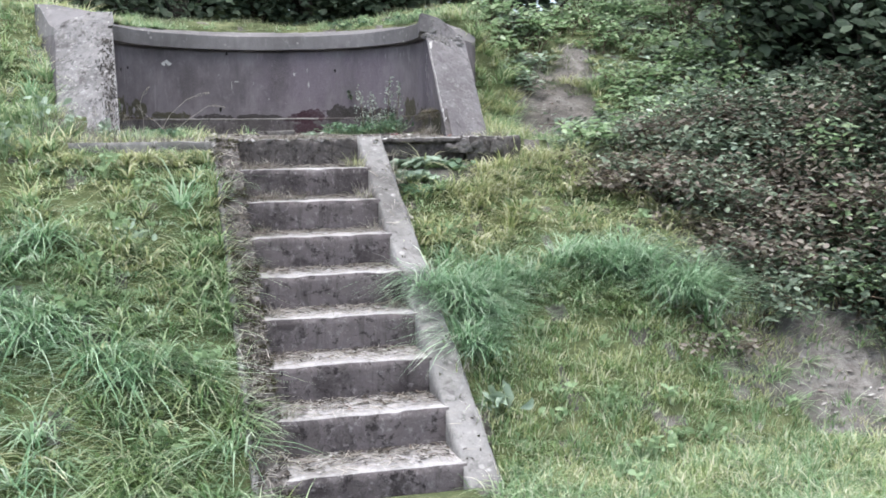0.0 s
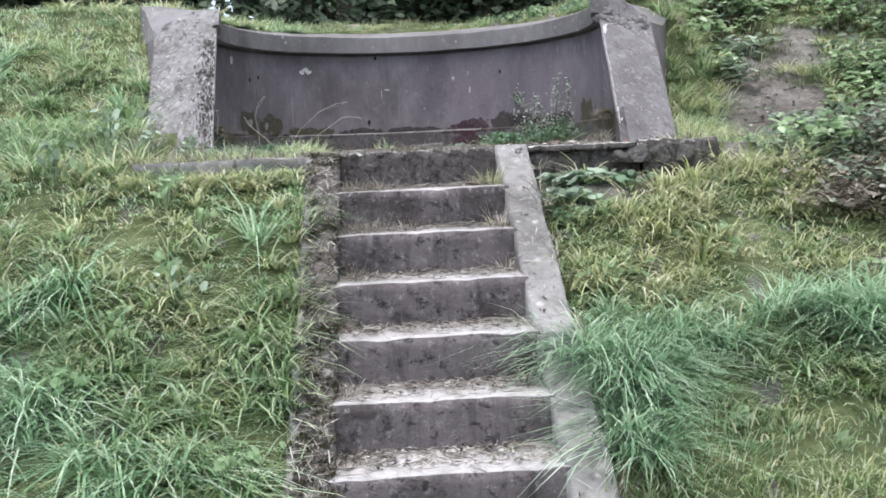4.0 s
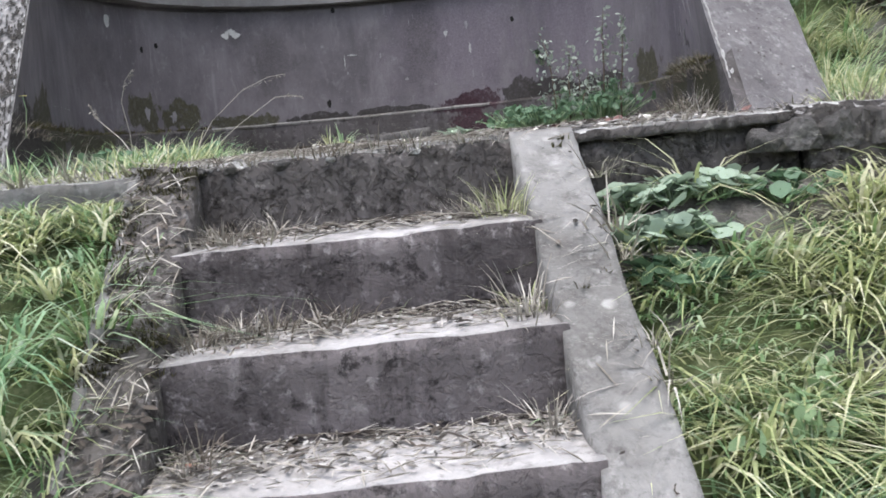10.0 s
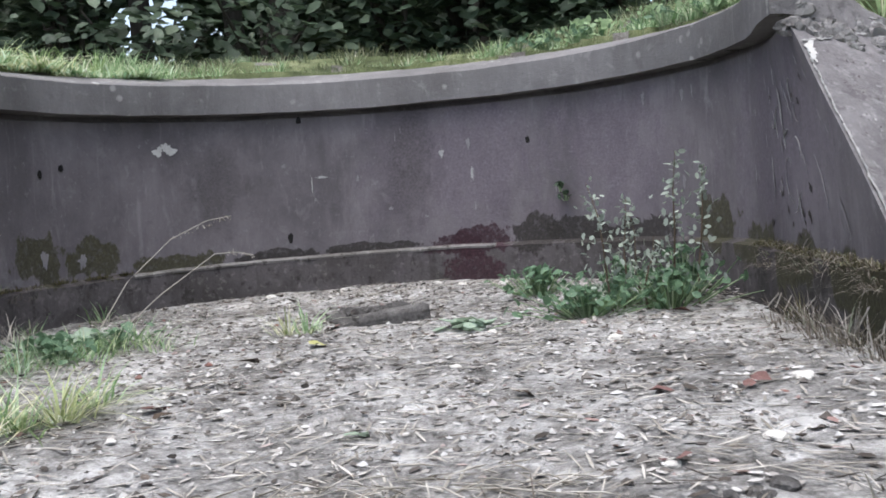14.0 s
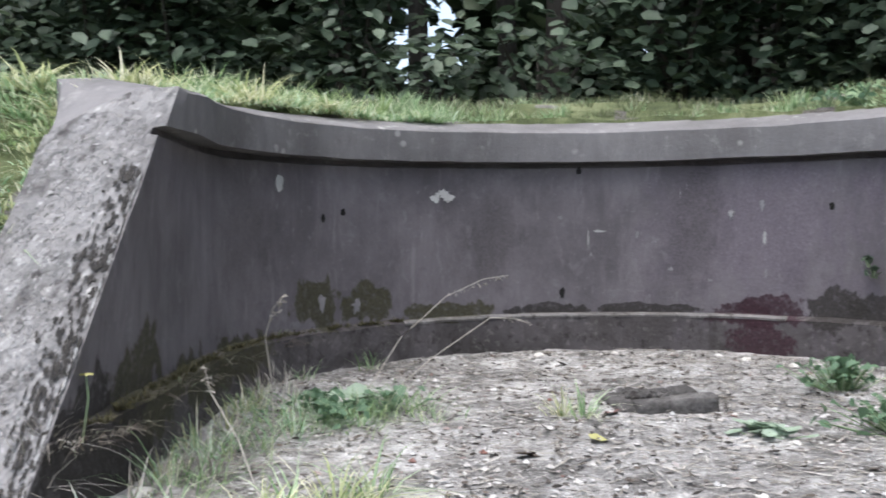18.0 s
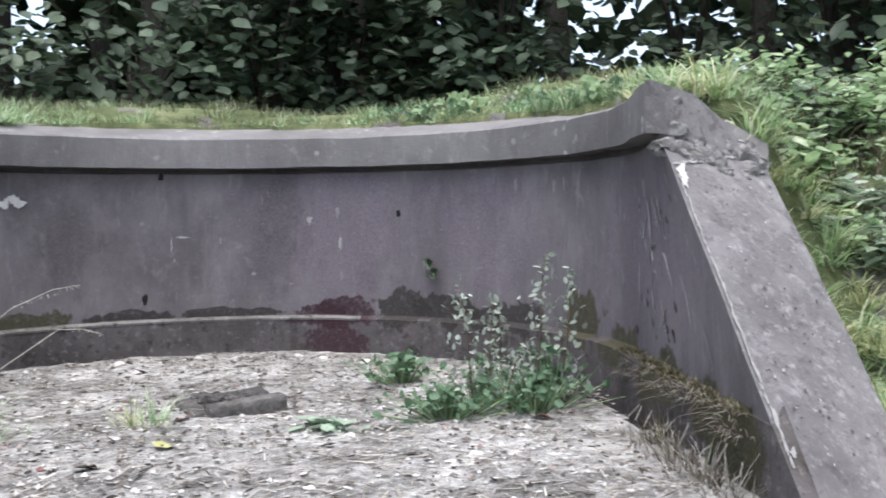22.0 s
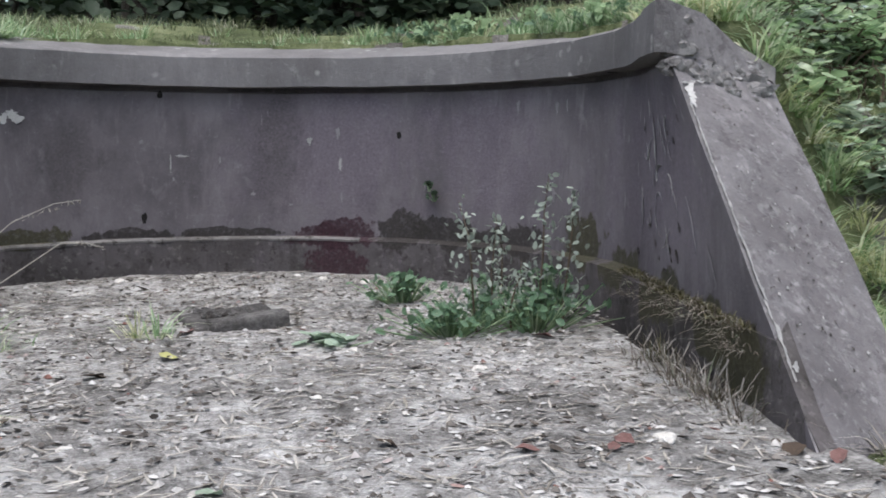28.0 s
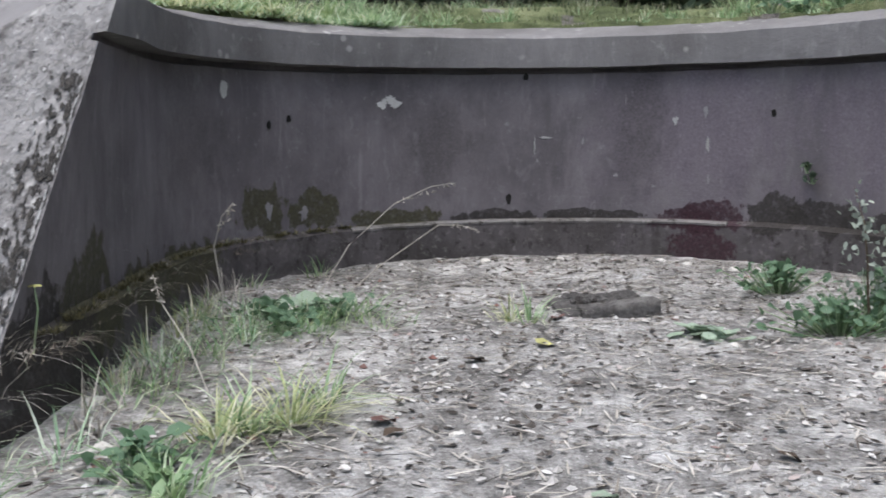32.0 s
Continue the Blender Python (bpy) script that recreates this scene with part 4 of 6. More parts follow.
for lo, hi, ln in ((0.0, 0.75, (0.01, 0.045)), (0.75, 2.0, (0.03, 0.11))):
    k = (hh >= lo) & (hh < hi)
    dd = rng.uniform(0, 1, len(x)) < 0.28
    sward(crest, x[k & ~dd], y[k & ~dd], 36, ln, 0.055, (0.003, 0.007), STAND)
    sward(green, x[k & dd], y[k & dd], 30, ln, 0.05, (0.003, 0.007), STAND)
for a, r, n, ln in ((128, 0.42, 9, 0.17), (121, 0.55, 9, 0.20), (114, 0.50, 6, 0.14), (136, 0.55, 7, 0.18), (150, 0.62, 8, 0.2), (102, 0.45, 4, 0.10), (84, 0.48, 4, 0.09), (66, 0.5, 5, 0.12), (40, 0.4, 10, 0.15), (30, 0.34, 12, 0.15), (22, 0.42, 12, 0.18)):
    cx, cy = CX + (RAD + r) * math.cos(radians(a)), CY + (RAD + r) * math.sin(radians(a))
    sward(green, rng.normal(cx, 0.09, n), rng.normal(cy, 0.05, n), 34, (ln * 0.5, ln), 0.03, (0.004, 0.008), STAND)
# grass round the rest of the banks, thinner
x, y = scatter(1300, -5.5, 6.0, -6.5, 3.5, lambda x, y: 1.0 * ((x < -3.1) | (x > 3.9) | (y < -3.2)) * (1 - bramble_zone(x, y)))
green.append(tufts(on_ground(x, y, -0.01), 34, (0.08, 0.22), 0.12, (0.006, 0.012)))
x, y = scatter(700, -14, 14, -9, 8, lambda x, y: 1.0 * ((x < -3.1) | (x > 4.2) | (y < -3.3)))
green.append(tufts(on_ground(x, y, -0.01), 24, (0.12, 0.30), 0.16, (0.008, 0.016)))
grass_object("grass", green, M_GRASS, "long green bank grass in drooping tufts")
grass_object("coarse_grass", blue, M_BLUE, "coarse blue-green grass in hanging tufts")
grass_object("crest_turf", crest, M_CREST, "short worn turf on the crest behind the coping")
grass_object("dry_grass", dry, M_DRY, "yellowing grass tufts gone to straw")


# ---------------------------------------------------------------- brambles and shrubs
def bush(name, label, x, y, spread, height, n_leaf, size, leaf_mat, stems=7, up=0.55, group="", z=None):
    """Arching stems with leaves along and between them."""
    z0 = float(land(x, y)) if z is None else z
    ob = thing(name, label, "bush", group=group, at=(x, y, z0))
    lines, pts = [], []
    for i in range(stems):
        a = rng.uniform(0, 2 * np.pi)
        ln = arch((rng.normal(0, 0.05), rng.normal(0, 0.05), -0.03), a, spread * rng.uniform(0.5, 1.1), height * rng.uniform(0.6, 1.1))
        lines.append(tube(ln, [0.006 * (1 - 0.7 * i / 6) * (1 + height * 0.6) for i in range(7)], 5))
        L = np.array(ln)
        k = rng.uniform(0.15, 1, n_leaf // stems) * 5.999
        i0 = k.astype(int)
        f = (k - i0)[:, None]
        p = L[i0] * (1 - f) + L[i0 + 1] * f
        pts.append(p + rng.normal(0, 1, p.shape) * np.array([spread * 0.22, spread * 0.22, height * 0.16]))
    P = np.concatenate(pts)
    gz = land(P[:, 0] + x, P[:, 1] + y) - z0
    P[:, 2] = np.maximum(P[:, 2], gz + 0.02 + rng.uniform(0, 0.06, len(P)))
    v, t = joined(lines)
    stuff(part("stem", tri_mesh("stem", v, t), M_STEM, ob))
    v, t = leaves(P, rng.uniform(size * 0.6, size * 1.25, len(P)), up)
    stuff(part("leaf_mass", tri_mesh("leaf_mass", v, t), leaf_mat, ob))
    return ob


count = 0
for tries in range(2000):
    x, y = rng.uniform(1.5, 4.6), rng.uniform(-1.8, 3.8)
    if built(np.array([x]), np.array([y]))[0] or bare(x, y) > 0.25 or rng.uniform() > float(bramble_zone(x, y)) * (1 if y < 0.6 else 0.55) or count >= 190 or (y > 0.5 and x < 3.5 and rng.uniform() < 0.55):
        continue
    count += 1
    far = min(1.0, max(0.0, (x - 2.3) / 2.5))
    edge = 0.45 + 0.55 * float(bramble_zone(x, y))
    # half the far brambles take darker leaves to paint the overhanging trees' shade
    bush("bramble", "tangled green bramble with dark leaves on the bank", x, y, 0.34 + 0.2 * far, (0.20 + 0.30 * far) * edge * (0.5 if y > 0.8 and x < 4.2 else 1.0), int(260 + 120 * far), 0.046 + 0.010 * far, M_DEADLEAF if rng.uniform() < (0.42 if y < 0.3 else 0.08) else M_HEDGE if x > 3.0 and y < 0.6 and rng.uniform() < 0.5 else (M_BRAMBLE if y < 0.6 else M_NETTLE if rng.uniform() < 0.65 else M_PALELEAF), group="brambles on the bank")
for x, y, h, mat in ((2.75, -0.35, 0.30, M_PALELEAF), (3.25, -1.1, 0.45, M_NETTLE), (3.5, -0.6, 0.5, M_NETTLE), (2.95, -1.45, 0.3, M_NETTLE), (3.35, 3.3, 0.3, M_NETTLE), (3.9, 1.9, 0.6, M_NETTLE), (4.3, 2.1, 0.75, M_NETTLE), (4.1, 1.5, 0.7, M_NETTLE), (4.6, 1.8, 0.8, M_NETTLE), (3.9, 2.5, 0.5, M_NETTLE),
                     (3.6, 3.6, 0.35, M_NETTLE), (2.45, 2.72, 0.22, M_NETTLE), (2.3, 2.85, 0.25, M_NETTLE), (4.3, 2.9, 0.5, M_NETTLE), (2.05, 0.25, 0.18, M_NETTLE), (3.6, 1.25, 0.4, M_NETTLE), (3.4, 1.75, 0.3, M_NETTLE)):
    bush("nettle_clump", "leafy clump of bright green weeds on the bank", x, y, 0.26, h, 210, 0.064, mat, 8, 0.6, group="weed clumps on the bank")
# low weeds and drooping grass between the path and the brambles
for k in range(250):
    x = rng.uniform(2.1, 3.8)
    y = rng.uniform(0.3, 3.4)
    if bare(x, y) > 0.3 or rng.uniform() < 0.15 + 0.3 * float(clump(3 * x, 3 * y)) or built(np.array([x]), np.array([y]))[0]:
        continue
    bush("low_weed", "sprawling pale-leaved weed beside the trodden path", x, y, rng.uniform(0.10, 0.2), rng.uniform(0.06, 0.2), int(rng.uniform(35, 90)), rng.uniform(0.045, 0.085), (M_NETTLE, M_PALELEAF, M_NETTLE)[k % 3], 5, 0.65, group="weeds beside the path")


LEAF_MESHES = []
for k in range(4):
    lv, lt = leaves(np.zeros((1, 3)), 1.0, 0.97, (0.55, 0.7, 0.95, 0.4)[k], 0.08, (0.12, 0.25, 0.05, 0.3)[k])
    LEAF_MESHES.append((lv, lt))


def leaf_mesh(kind, mat, made={}):
    if (kind, mat.name) not in made:
        v, t = LEAF_MESHES[kind]
        made[kind, mat.name] = tri_mesh("leaf", v, t)
        made[kind, mat.name].materials.append(mat)
    return made[kind, mat.name]


def leaf_on(parent, p, size, mat, kind=0, tilt=35, name="leaf"):
    ob = new(name, leaf_mesh(kind, mat))
    ob.parent = parent
    ob.matrix_basis = pose(*p, rng.normal(0, tilt), rng.normal(0, tilt), rng.uniform(0, 360)) @ Matrix.Diagonal((size, size, size, 1))
    return ob


def leafy(name, label, category, at, spread, height, n, size, mat, kind=0, tilt=35, group=""):
    """A low plant whose leaves can be told apart."""
    ob = thing(name, label, category, group=group, at=at)
    lines, spots = [], []
    for i in range(n):
        a, r = rng.uniform(0, 6.28), abs(rng.normal(0, spread * 0.55))
        z = height * (0.3 + 0.7 * rng.uniform()) * (1 - 0.4 * r / (spread + 1e-6) / 2)
        p = (r * math.cos(a), r * math.sin(a), max(0.012, z))
        spots.append(p)
        lines.append(tube([(p[0] * 0.3, p[1] * 0.3, -0.01), (p[0] * 0.8, p[1] * 0.8, p[2] * 0.7), p], [0.0022, 0.0018, 0.001], 4))
    v, t = joined(lines)
    st = stuff(part("stem", tri_mesh("stem", v, t), M_NETTLE, ob))
    for p in spots:
        leaf_on(st, p, size * rng.uniform(0.6, 1.25), mat, kind, tilt)
    return ob


for x, y, h in ((-1.05, -0.92, 0.16), (-1.6, 0.3, 0.22), (-2.3, -0.5, 0.2), (-0.72, -1.72, 0.12), (0.70, -0.83, 0.10), (-1.9, -1.6, 0.15), (-2.6, 0.6, 0.2), (-1.35, -1.4, 0.12), (1.5, -2.0, 0.10),
                (2.0, -1.75, 0.12), (-1.2, -0.35, 0.14), (0.95, -1.9, 0.08), (1.25, -2.3, 0.07), (-0.95, -2.1, 0.12), (-1.75, -0.1, 0.18)):
    leafy("weed", "pale broad-leaved weed among bank grass", "weed", (x, y, float(land(x, y)) + 0.05), 0.13, h * 1.15, 20, 0.06 if x < 0 else 0.05, M_PALELEAF if h > 0.15 else M_NETTLE, group="weeds in the grass")
for k in range(95):
    x, y = (-rng.uniform(0.7, 3.0), rng.uniform(-2.6, 1.2)) if k % 3 else (rng.uniform(0.6, 2.3), rng.uniform(-2.7, -0.5))
    if built(np.array([x]), np.array([y]))[0] or bare(x, y) > 0.3:
        continue
    h = rng.uniform(0.05, 0.16) if x < 0 else rng.uniform(0.03, 0.09)
    leafy("weed", "broad-leaved weed scattered through the bank grass", "weed", (x, y, float(land(x, y)) + 0.03), 0.10, h, int(rng.uniform(9, 18)), rng.uniform(0.03, 0.055), (M_PALELEAF if x < -1.4 else M_NETTLE, M_NETTLE, M_GRASS)[k % 3], k % 2, 40, group="weeds in the grass")
# weeds on the hump over the wall's end
for k in range(26):
    a, r = radians(rng.uniform(8, 62)), RAD + rng.uniform(0.22, 0.62)
    x, y = CX + r * math.cos(a), CY + r * math.sin(a)
    leafy("low_weed", "small-leaved green weed hanging over the coping", "weed", (x, y, float(land(x, y)) + 0.01), 0.10, rng.uniform(0.06, 0.13), 20, 0.04, M_NETTLE if k % 2 else M_CREEPER, k % 2, 40, group="weeds over the coping")
leafy("dock_plant", "dock with long arching pale green leaves", "weed", (0.60, -1.93, float(land(0.6, -1.93)) + 0.03), 0.12, 0.12, 12, 0.13, M_PALELEAF, 3, 45)
for x, y, r, n, sz in ((0.58, -0.13, 0.10, 60, 0.05), (0.68, -0.12, 0.12, 70, 0.05), (0.80, -0.12, 0.12, 60, 0.046), (0.57, -0.24, 0.10, 60, 0.056), (0.68, -0.25, 0.12, 60, 0.052), (0.58, -0.36, 0.09, 40, 0.05), (0.94, -0.14, 0.12, 50, 0.045), (0.70, -0.40, 0.10, 24, 0.045)):
    leafy("ground_ivy", "mat of round grey-green leaves under the broken edging", "plant", (x, y, float(land(x, y)) + 0.015), r, 0.06, n, sz, M_PALELEAF if n > 55 else M_CREEPER, 2, 22, group="ivy under the edging")


def shrub(x, y, h, r, n, size=0.10, mat=None):
    z0 = float(land(x, y))
    ob = thing("shrub", "dense dark green broad-leaved shrub behind the mound", "shrub", group="shrubs behind the mound", at=(x, y, z0))
    lines = []
    for i in range(6):
        a = rng.uniform(0, 6.28)
        lines.append(tube([(0, 0, -0.05), (0.2 * r * math.cos(a), 0.2 * r * math.sin(a), h * 0.35), (0.6 * r * math.cos(a), 0.6 * r * math.sin(a), h * rng.uniform(0.65, 0.9))], [0.03, 0.02, 0.008], 6))
    v, t = joined(lines)
    part("stem", tri_mesh("stem", v, t), M_BARK, ob)
    k = 46
    size = size * 1.2
    n = int(n * 0.8)
    C = np.stack([rng.normal(0, 0.48, k) * r, rng.normal(0, 0.40, k) * r, rng.uniform(0.02, 1.0, k) * h], 1)
    P = C[rng.integers(0, k, n)] + rng.normal(0, 1, (n, 3)) * np.array([0.21, 0.21, 0.14])
    P[:, 2] = np.maximum(P[:, 2], 0.03)
    v, t = leaves(P, rng.uniform(size * 0.55, size * 1.2, n), 0.5, 0.75, face=(0, -0.35, 0))
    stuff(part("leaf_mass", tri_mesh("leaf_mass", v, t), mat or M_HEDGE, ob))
    return ob


def tree(x, y, h, lean, crown_r, n, size=0.13, crown_from=0.42):
    z0 = float(land(x, y))
    ob = thing("tree", "dark-barked woodland tree with a dense shaded crown", "tree", group="trees behind the mound", at=(x, y, z0))
    tip = (lean * h, rng.normal(0, 0.2), h)
    pts = [(tip[0] * t ** 1.4 + rng.normal(0, 0.03), tip[1] * t + rng.normal(0, 0.03), h * t - 0.1 * (t == 0)) for t in (0, 0.12, 0.3, 0.5, 0.75, 1)]
    v, t = tube(pts, [0.15, 0.11, 0.095, 0.075, 0.05, 0.015], 9)
    part("trunk", tri_mesh("trunk", v, t), M_BARK, ob)
    ends, lines = [], []
    for i in range(11):
        u = rng.uniform(crown_from, 0.98)
        a = rng.uniform(0, 6.28)
        s = (tip[0] * u ** 1.4, tip[1] * u, h * u)
        e = (s[0] + math.cos(a) * crown_r * rng.uniform(0.5, 1), s[1] + math.sin(a) * crown_r * rng.uniform(0.5, 1), s[2] + rng.uniform(-0.1, 0.7))
        m = tuple((p + q) / 2 + rng.normal(0, 0.08) for p, q in zip(s, e))
        lines.append(tube([s, m, e], [0.035, 0.022, 0.008], 6))
        ends += [s, m, e, e]
    v, t = joined(lines)
    stuff(part("limb", tri_mesh("limb", v, t), M_BARK, ob))
    E = np.array(ends)
    P = E[rng.integers(0, len(E), n)] + rng.normal(0, 1, (n, 3)) * np.array([0.42, 0.42, 0.36])
    v, t = leaves(P, rng.uniform(size * 0.6, size * 1.3, n), 0.45, 0.75)
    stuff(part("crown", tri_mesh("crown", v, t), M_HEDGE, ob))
    return ob


for i, x in enumerate(np.arange(-7.5, 9.5, 0.85)):
    thin = abs(x + 1.5) < 0.9
    shrub(float(x + rng.normal(0, 0.2)), float(6.3 + rng.normal(0, 0.3) + 0.03 * x * x * (x < 0)), 0.8 if thin else float(rng.uniform(1.7, 2.5)), 0.8, 420 if thin else 2200 if x < 2 else 900)
for x, y, h in ((4.6, 4.6, 2.4), (5.6, 3.6, 2.6), (6.3, 2.4, 2.8), (6.6, 1.2, 2.8), (6.6, 0.0, 2.6), (5.6, 5.2, 2.5), (7.0, -1.0, 2.6), (5.9, 1.9, 1.6), (5.4, 2.9, 1.6)):
    shrub(x, y, h, 0.85, 950, 0.11)
# dark-leaved shrubs added to deepen the shade under the overhanging trees
for x, y, h in ((5.0, 1.9, 1.7), (5.3, 1.2, 1.6), (5.2, 2.6, 1.8), (5.6, 0.5, 1.8), (5.1, 0.1, 1.2), (4.6, 1.5, 1.3), (4.7, 0.8, 1.4), (4.8, -0.3, 1.2)):
    shrub(x, y, h, 0.7, 1700)
for x, y, h, ln in ((-6.5, 8.2, 7, 0.02), (-4.4, 7.9, 7.5, -0.03), (-2.7, 8.6, 7, 0.02), (-0.6, 8.0, 7.5, 0.03), (1.2, 8.4, 7, -0.02), (3.0, 7.9, 7.5, 0.02), (4.9, 7.6, 7, 0.03), (6.8, 6.6, 7.5, 0.0), (8.2, 4.6, 7, -0.04),
                    (8.4, 2.2, 7.5, -0.05), (8.6, -0.2, 7, -0.05), (-8.6, 7.5, 7, 0.0), (7.6, 3.4, 6, -0.12), (-2.05, 9.4, 7, 0.01), (-1.2, 9.8, 7, -0.01)):
    tree(x, y, h, ln, 1.5, 2400)
for x, y in ((5.6, 2.4), (4.9, 4.0), (6.2, 0.8), (5.9, -0.8)):
    tree(x, y, 5.5, -0.08, 1.7, 3000, 0.12, 0.38)
# the wood beyond, closing the view but for a few gaps of sky
n = 60000
a = rng.uniform(radians(-8), radians(150), n)
rr = rng.uniform(12.5, 16, n)
P = np.stack([rr * np.cos(a), rr * np.sin(a), rng.uniform(0, 1, n) ** 1.2 * 8.5 + 0.6], 1)
gap = np.hypot((P[:, 0] + 0.19 * (P[:, 1] + 1)) / 0.75, (P[:, 2] - 0.58 - 0.185 * (P[:, 1] + 1)) / 0.95) < 1
speck = (P[:, 2] < 4.2) & (np.arctan2(P[:, 1] + 1, P[:, 0]) < radians(74)) & (rng.uniform(0, 1, len(P)) < 0.80)
P = P[(~gap | (rng.uniform(0, 1, len(P)) < 0.13)) & ~speck]
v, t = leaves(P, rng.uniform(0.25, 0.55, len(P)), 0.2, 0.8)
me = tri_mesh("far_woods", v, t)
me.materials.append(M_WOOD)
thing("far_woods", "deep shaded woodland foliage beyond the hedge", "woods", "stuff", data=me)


# ---------------------------------------------------------------- on the terrace
def grass_tuft(label, at, n, length, spread, mat, width=(0.003, 0.007), lean=(0.05, 0.8), bend=(0.2, 0.7), slope=(0, 0)):
    ob = thing("grass_tuft", label, "grass", at=at, group="grass tufts on the concrete")
    v, t = tufts(np.zeros((1, 3)) + np.array([[0, 0, -0.008]]), n, length, spread, width, slope, lean, bend)
    stuff(part("foliage", tri_mesh("foliage", v, t), mat, ob))
    return ob


def fz(x, y, lift=0.0):
    return (x, y, float(floor_z(x, y)) + lift)


T1, T2 = "yellow-green grass tuft growing on the terrace", "dry straw tuft caught on the stairs"
for x, y, n, ln in ((-0.19, 1.93, 34, 0.17), (-0.17, 1.98, 20, 0.12), (-0.64, 0.95, 120, 0.24), (-0.75, 0.82, 105, 0.22), (-0.60, 1.08, 60, 0.20), (-0.70, 0.88, 70, 0.20), (-0.72, 0.52, 90, 0.16), (-1.0, 0.35, 90, 0.18), (-0.85, 0.68, 70, 0.15), (-1.15, 0.5, 80, 0.18)):
    grass_tuft(T1, fz(x, y), int(n * 0.6), (ln * 0.5, ln), 0.03, M_DRY if n > 100 else M_GRASS, (0.004, 0.008), (0.05, 0.8), (0.4, 1.1))
for x, y, n, ln in ((-0.86, 1.92, 200, 0.14), (-0.98, 1.72, 200, 0.15), (-0.72, 2.02, 160, 0.12), (-1.05, 1.45, 120, 0.20), (-1.02, 1.2, 90, 0.20), (-0.95, 2.2, 110, 0.11), (-0.6, 1.85, 90, 0.09), (-0.8, 1.75, 160, 0.12), (-0.66, 1.95, 120, 0.1), (-1.05, 1.9, 120, 0.14), (-1.0, 1.0, 60, 0.2)):
    grass_tuft("soft green grass along the niche wall", fz(x, y), int(n * 0.4), (ln * 0.4, ln * 1.15), 0.07, M_GRASS, (0.003, 0.006), (0.05, 0.8), (0.4, 1.1))
for k, (x, y) in enumerate(((-1.06, 1.12), (-1.02, 1.28), (-1.08, 1.4), (-1.0, 1.5), (-1.1, 1.62), (-0.95, 1.62), (-1.1, 1.8), (-1.12, 2.0), (-0.92, 1.86), (-0.78, 1.9), (-1.05, 0.9), (-1.0, 0.7))):
    grass_tuft("mixed green and dead grass along the niche wall", fz(x, y), 34, (0.07, 0.22), 0.05, (M_GRASS, M_STRAW, M_BLUE)[k % 3], (0.002, 0.006), (0.1, 0.9), (0.3, 0.9))
for x, y in ((-0.88, 1.78), (-0.76, 1.98), (-0.98, 1.95), (-0.82, 0.62)):
    leafy("creeping_weed", "low creeping weed with small green leaves by the wall", "plant", fz(x, y), 0.12, 0.07, 40, 0.04, M_CREEPER, 1, 25, group="weeds on the terrace")
grass_tuft(T1, fz(-0.25, 1.96), 40, (0.05, 0.15), 0.02, M_DRY)
grass_tuft(T1, fz(0.04, 0.6), 16, (0.03, 0.07), 0.015, M_STRAW)
grass_tuft(T1, fz(0.02, 0.22), 18, (0.03, 0.09), 0.02, M_STRAW)
for k, x, dy, n, ln in ((1, 0.29, 0.16, 60, 0.17), (1, -0.36, 0.14, 60, 0.16), (2, -0.30, 0.18, 70, 0.15), (2, -0.15, 0.22, 30, 0.12), (1, -0.24, 0.2, 40, 0.12), (3, -0.38, 0.16, 30, 0.10), (5, -0.37, 0.15, 40, 0.14), (7, -0.38, 0.1, 40, 0.12), (2, 0.29, 0.2, 30, 0.10)):
    yy, zz = nosing(k)
    grass_tuft(T2, (x, yy + dy, zz), n * 2, (ln * 0.4, ln), 0.045, M_STRAW if x < 0 else M_DRY, (0.002, 0.005), (0.1, 0.95), (0.3, 0.9), (0, -0.6))
for i, x in enumerate(np.arange(-1.4, -0.5, 0.045)):
    grass_tuft("pale grass hanging over the terrace edge", (float(x), -0.01 + 0.05 * (i % 3), 0.002), 24, (0.05, 0.15), 0.035, M_DRY if i % 3 else M_STRAW, (0.002, 0.006), (0.2, 0.9), (0.4, 0.9), (0, -1.2))
for x, y, n, ln, m in ((2.71, 2.02, 110, 0.28, M_DRY), (2.62, 2.08, 70, 0.24, M_DRY), (2.84, 1.98, 70, 0.24, M_GRASS), (2.04, 1.85, 90, 0.28, M_DRY), (2.08, 2.1, 90, 0.28, M_GRASS), (1.93, 1.62, 80, 0.24, M_DRY), (1.98, 1.98, 90, 0.26, M_GRASS), (1.68, 0.97, 80, 0.22, M_DRY), (1.76, 0.82, 80, 0.24, M_DRY), (1.9, 0.72, 70, 0.22, M_DRY),
                       (2.1, 0.75, 70, 0.22, M_DRY), (1.32, 0.36, 34, 0.18, M_DRY), (1.42, 0.52, 40, 0.2, M_DEADLEAF), (1.27, 0.62, 40, 0.16, M_STRAW), (1.36, 0.22, 34, 0.16, M_DEADLEAF), (1.5, 0.72, 50, 0.22, M_GRASS), (1.36, 0.72, 40, 0.2, M_DRY), (1.55, 0.4, 50, 0.2, M_GRASS), (2.3, 0.95, 60, 0.2, M_GRASS), (2.55, 1.35, 70, 0.2, M_GRASS), (2.65, 1.2, 60, 0.2, M_DRY), (2.45, 1.1, 70, 0.22, M_DRY)):
    grass_tuft("drooping pale green grass beside the path", (x, y, float(ground_z(np.array([x]), np.array([y]))[0]) - 0.005), n, (ln * 0.5, ln), 0.04, m, (0.004, 0.009), (0.2, 0.8), (0.4, 1.0), (-0.3, -0.5))
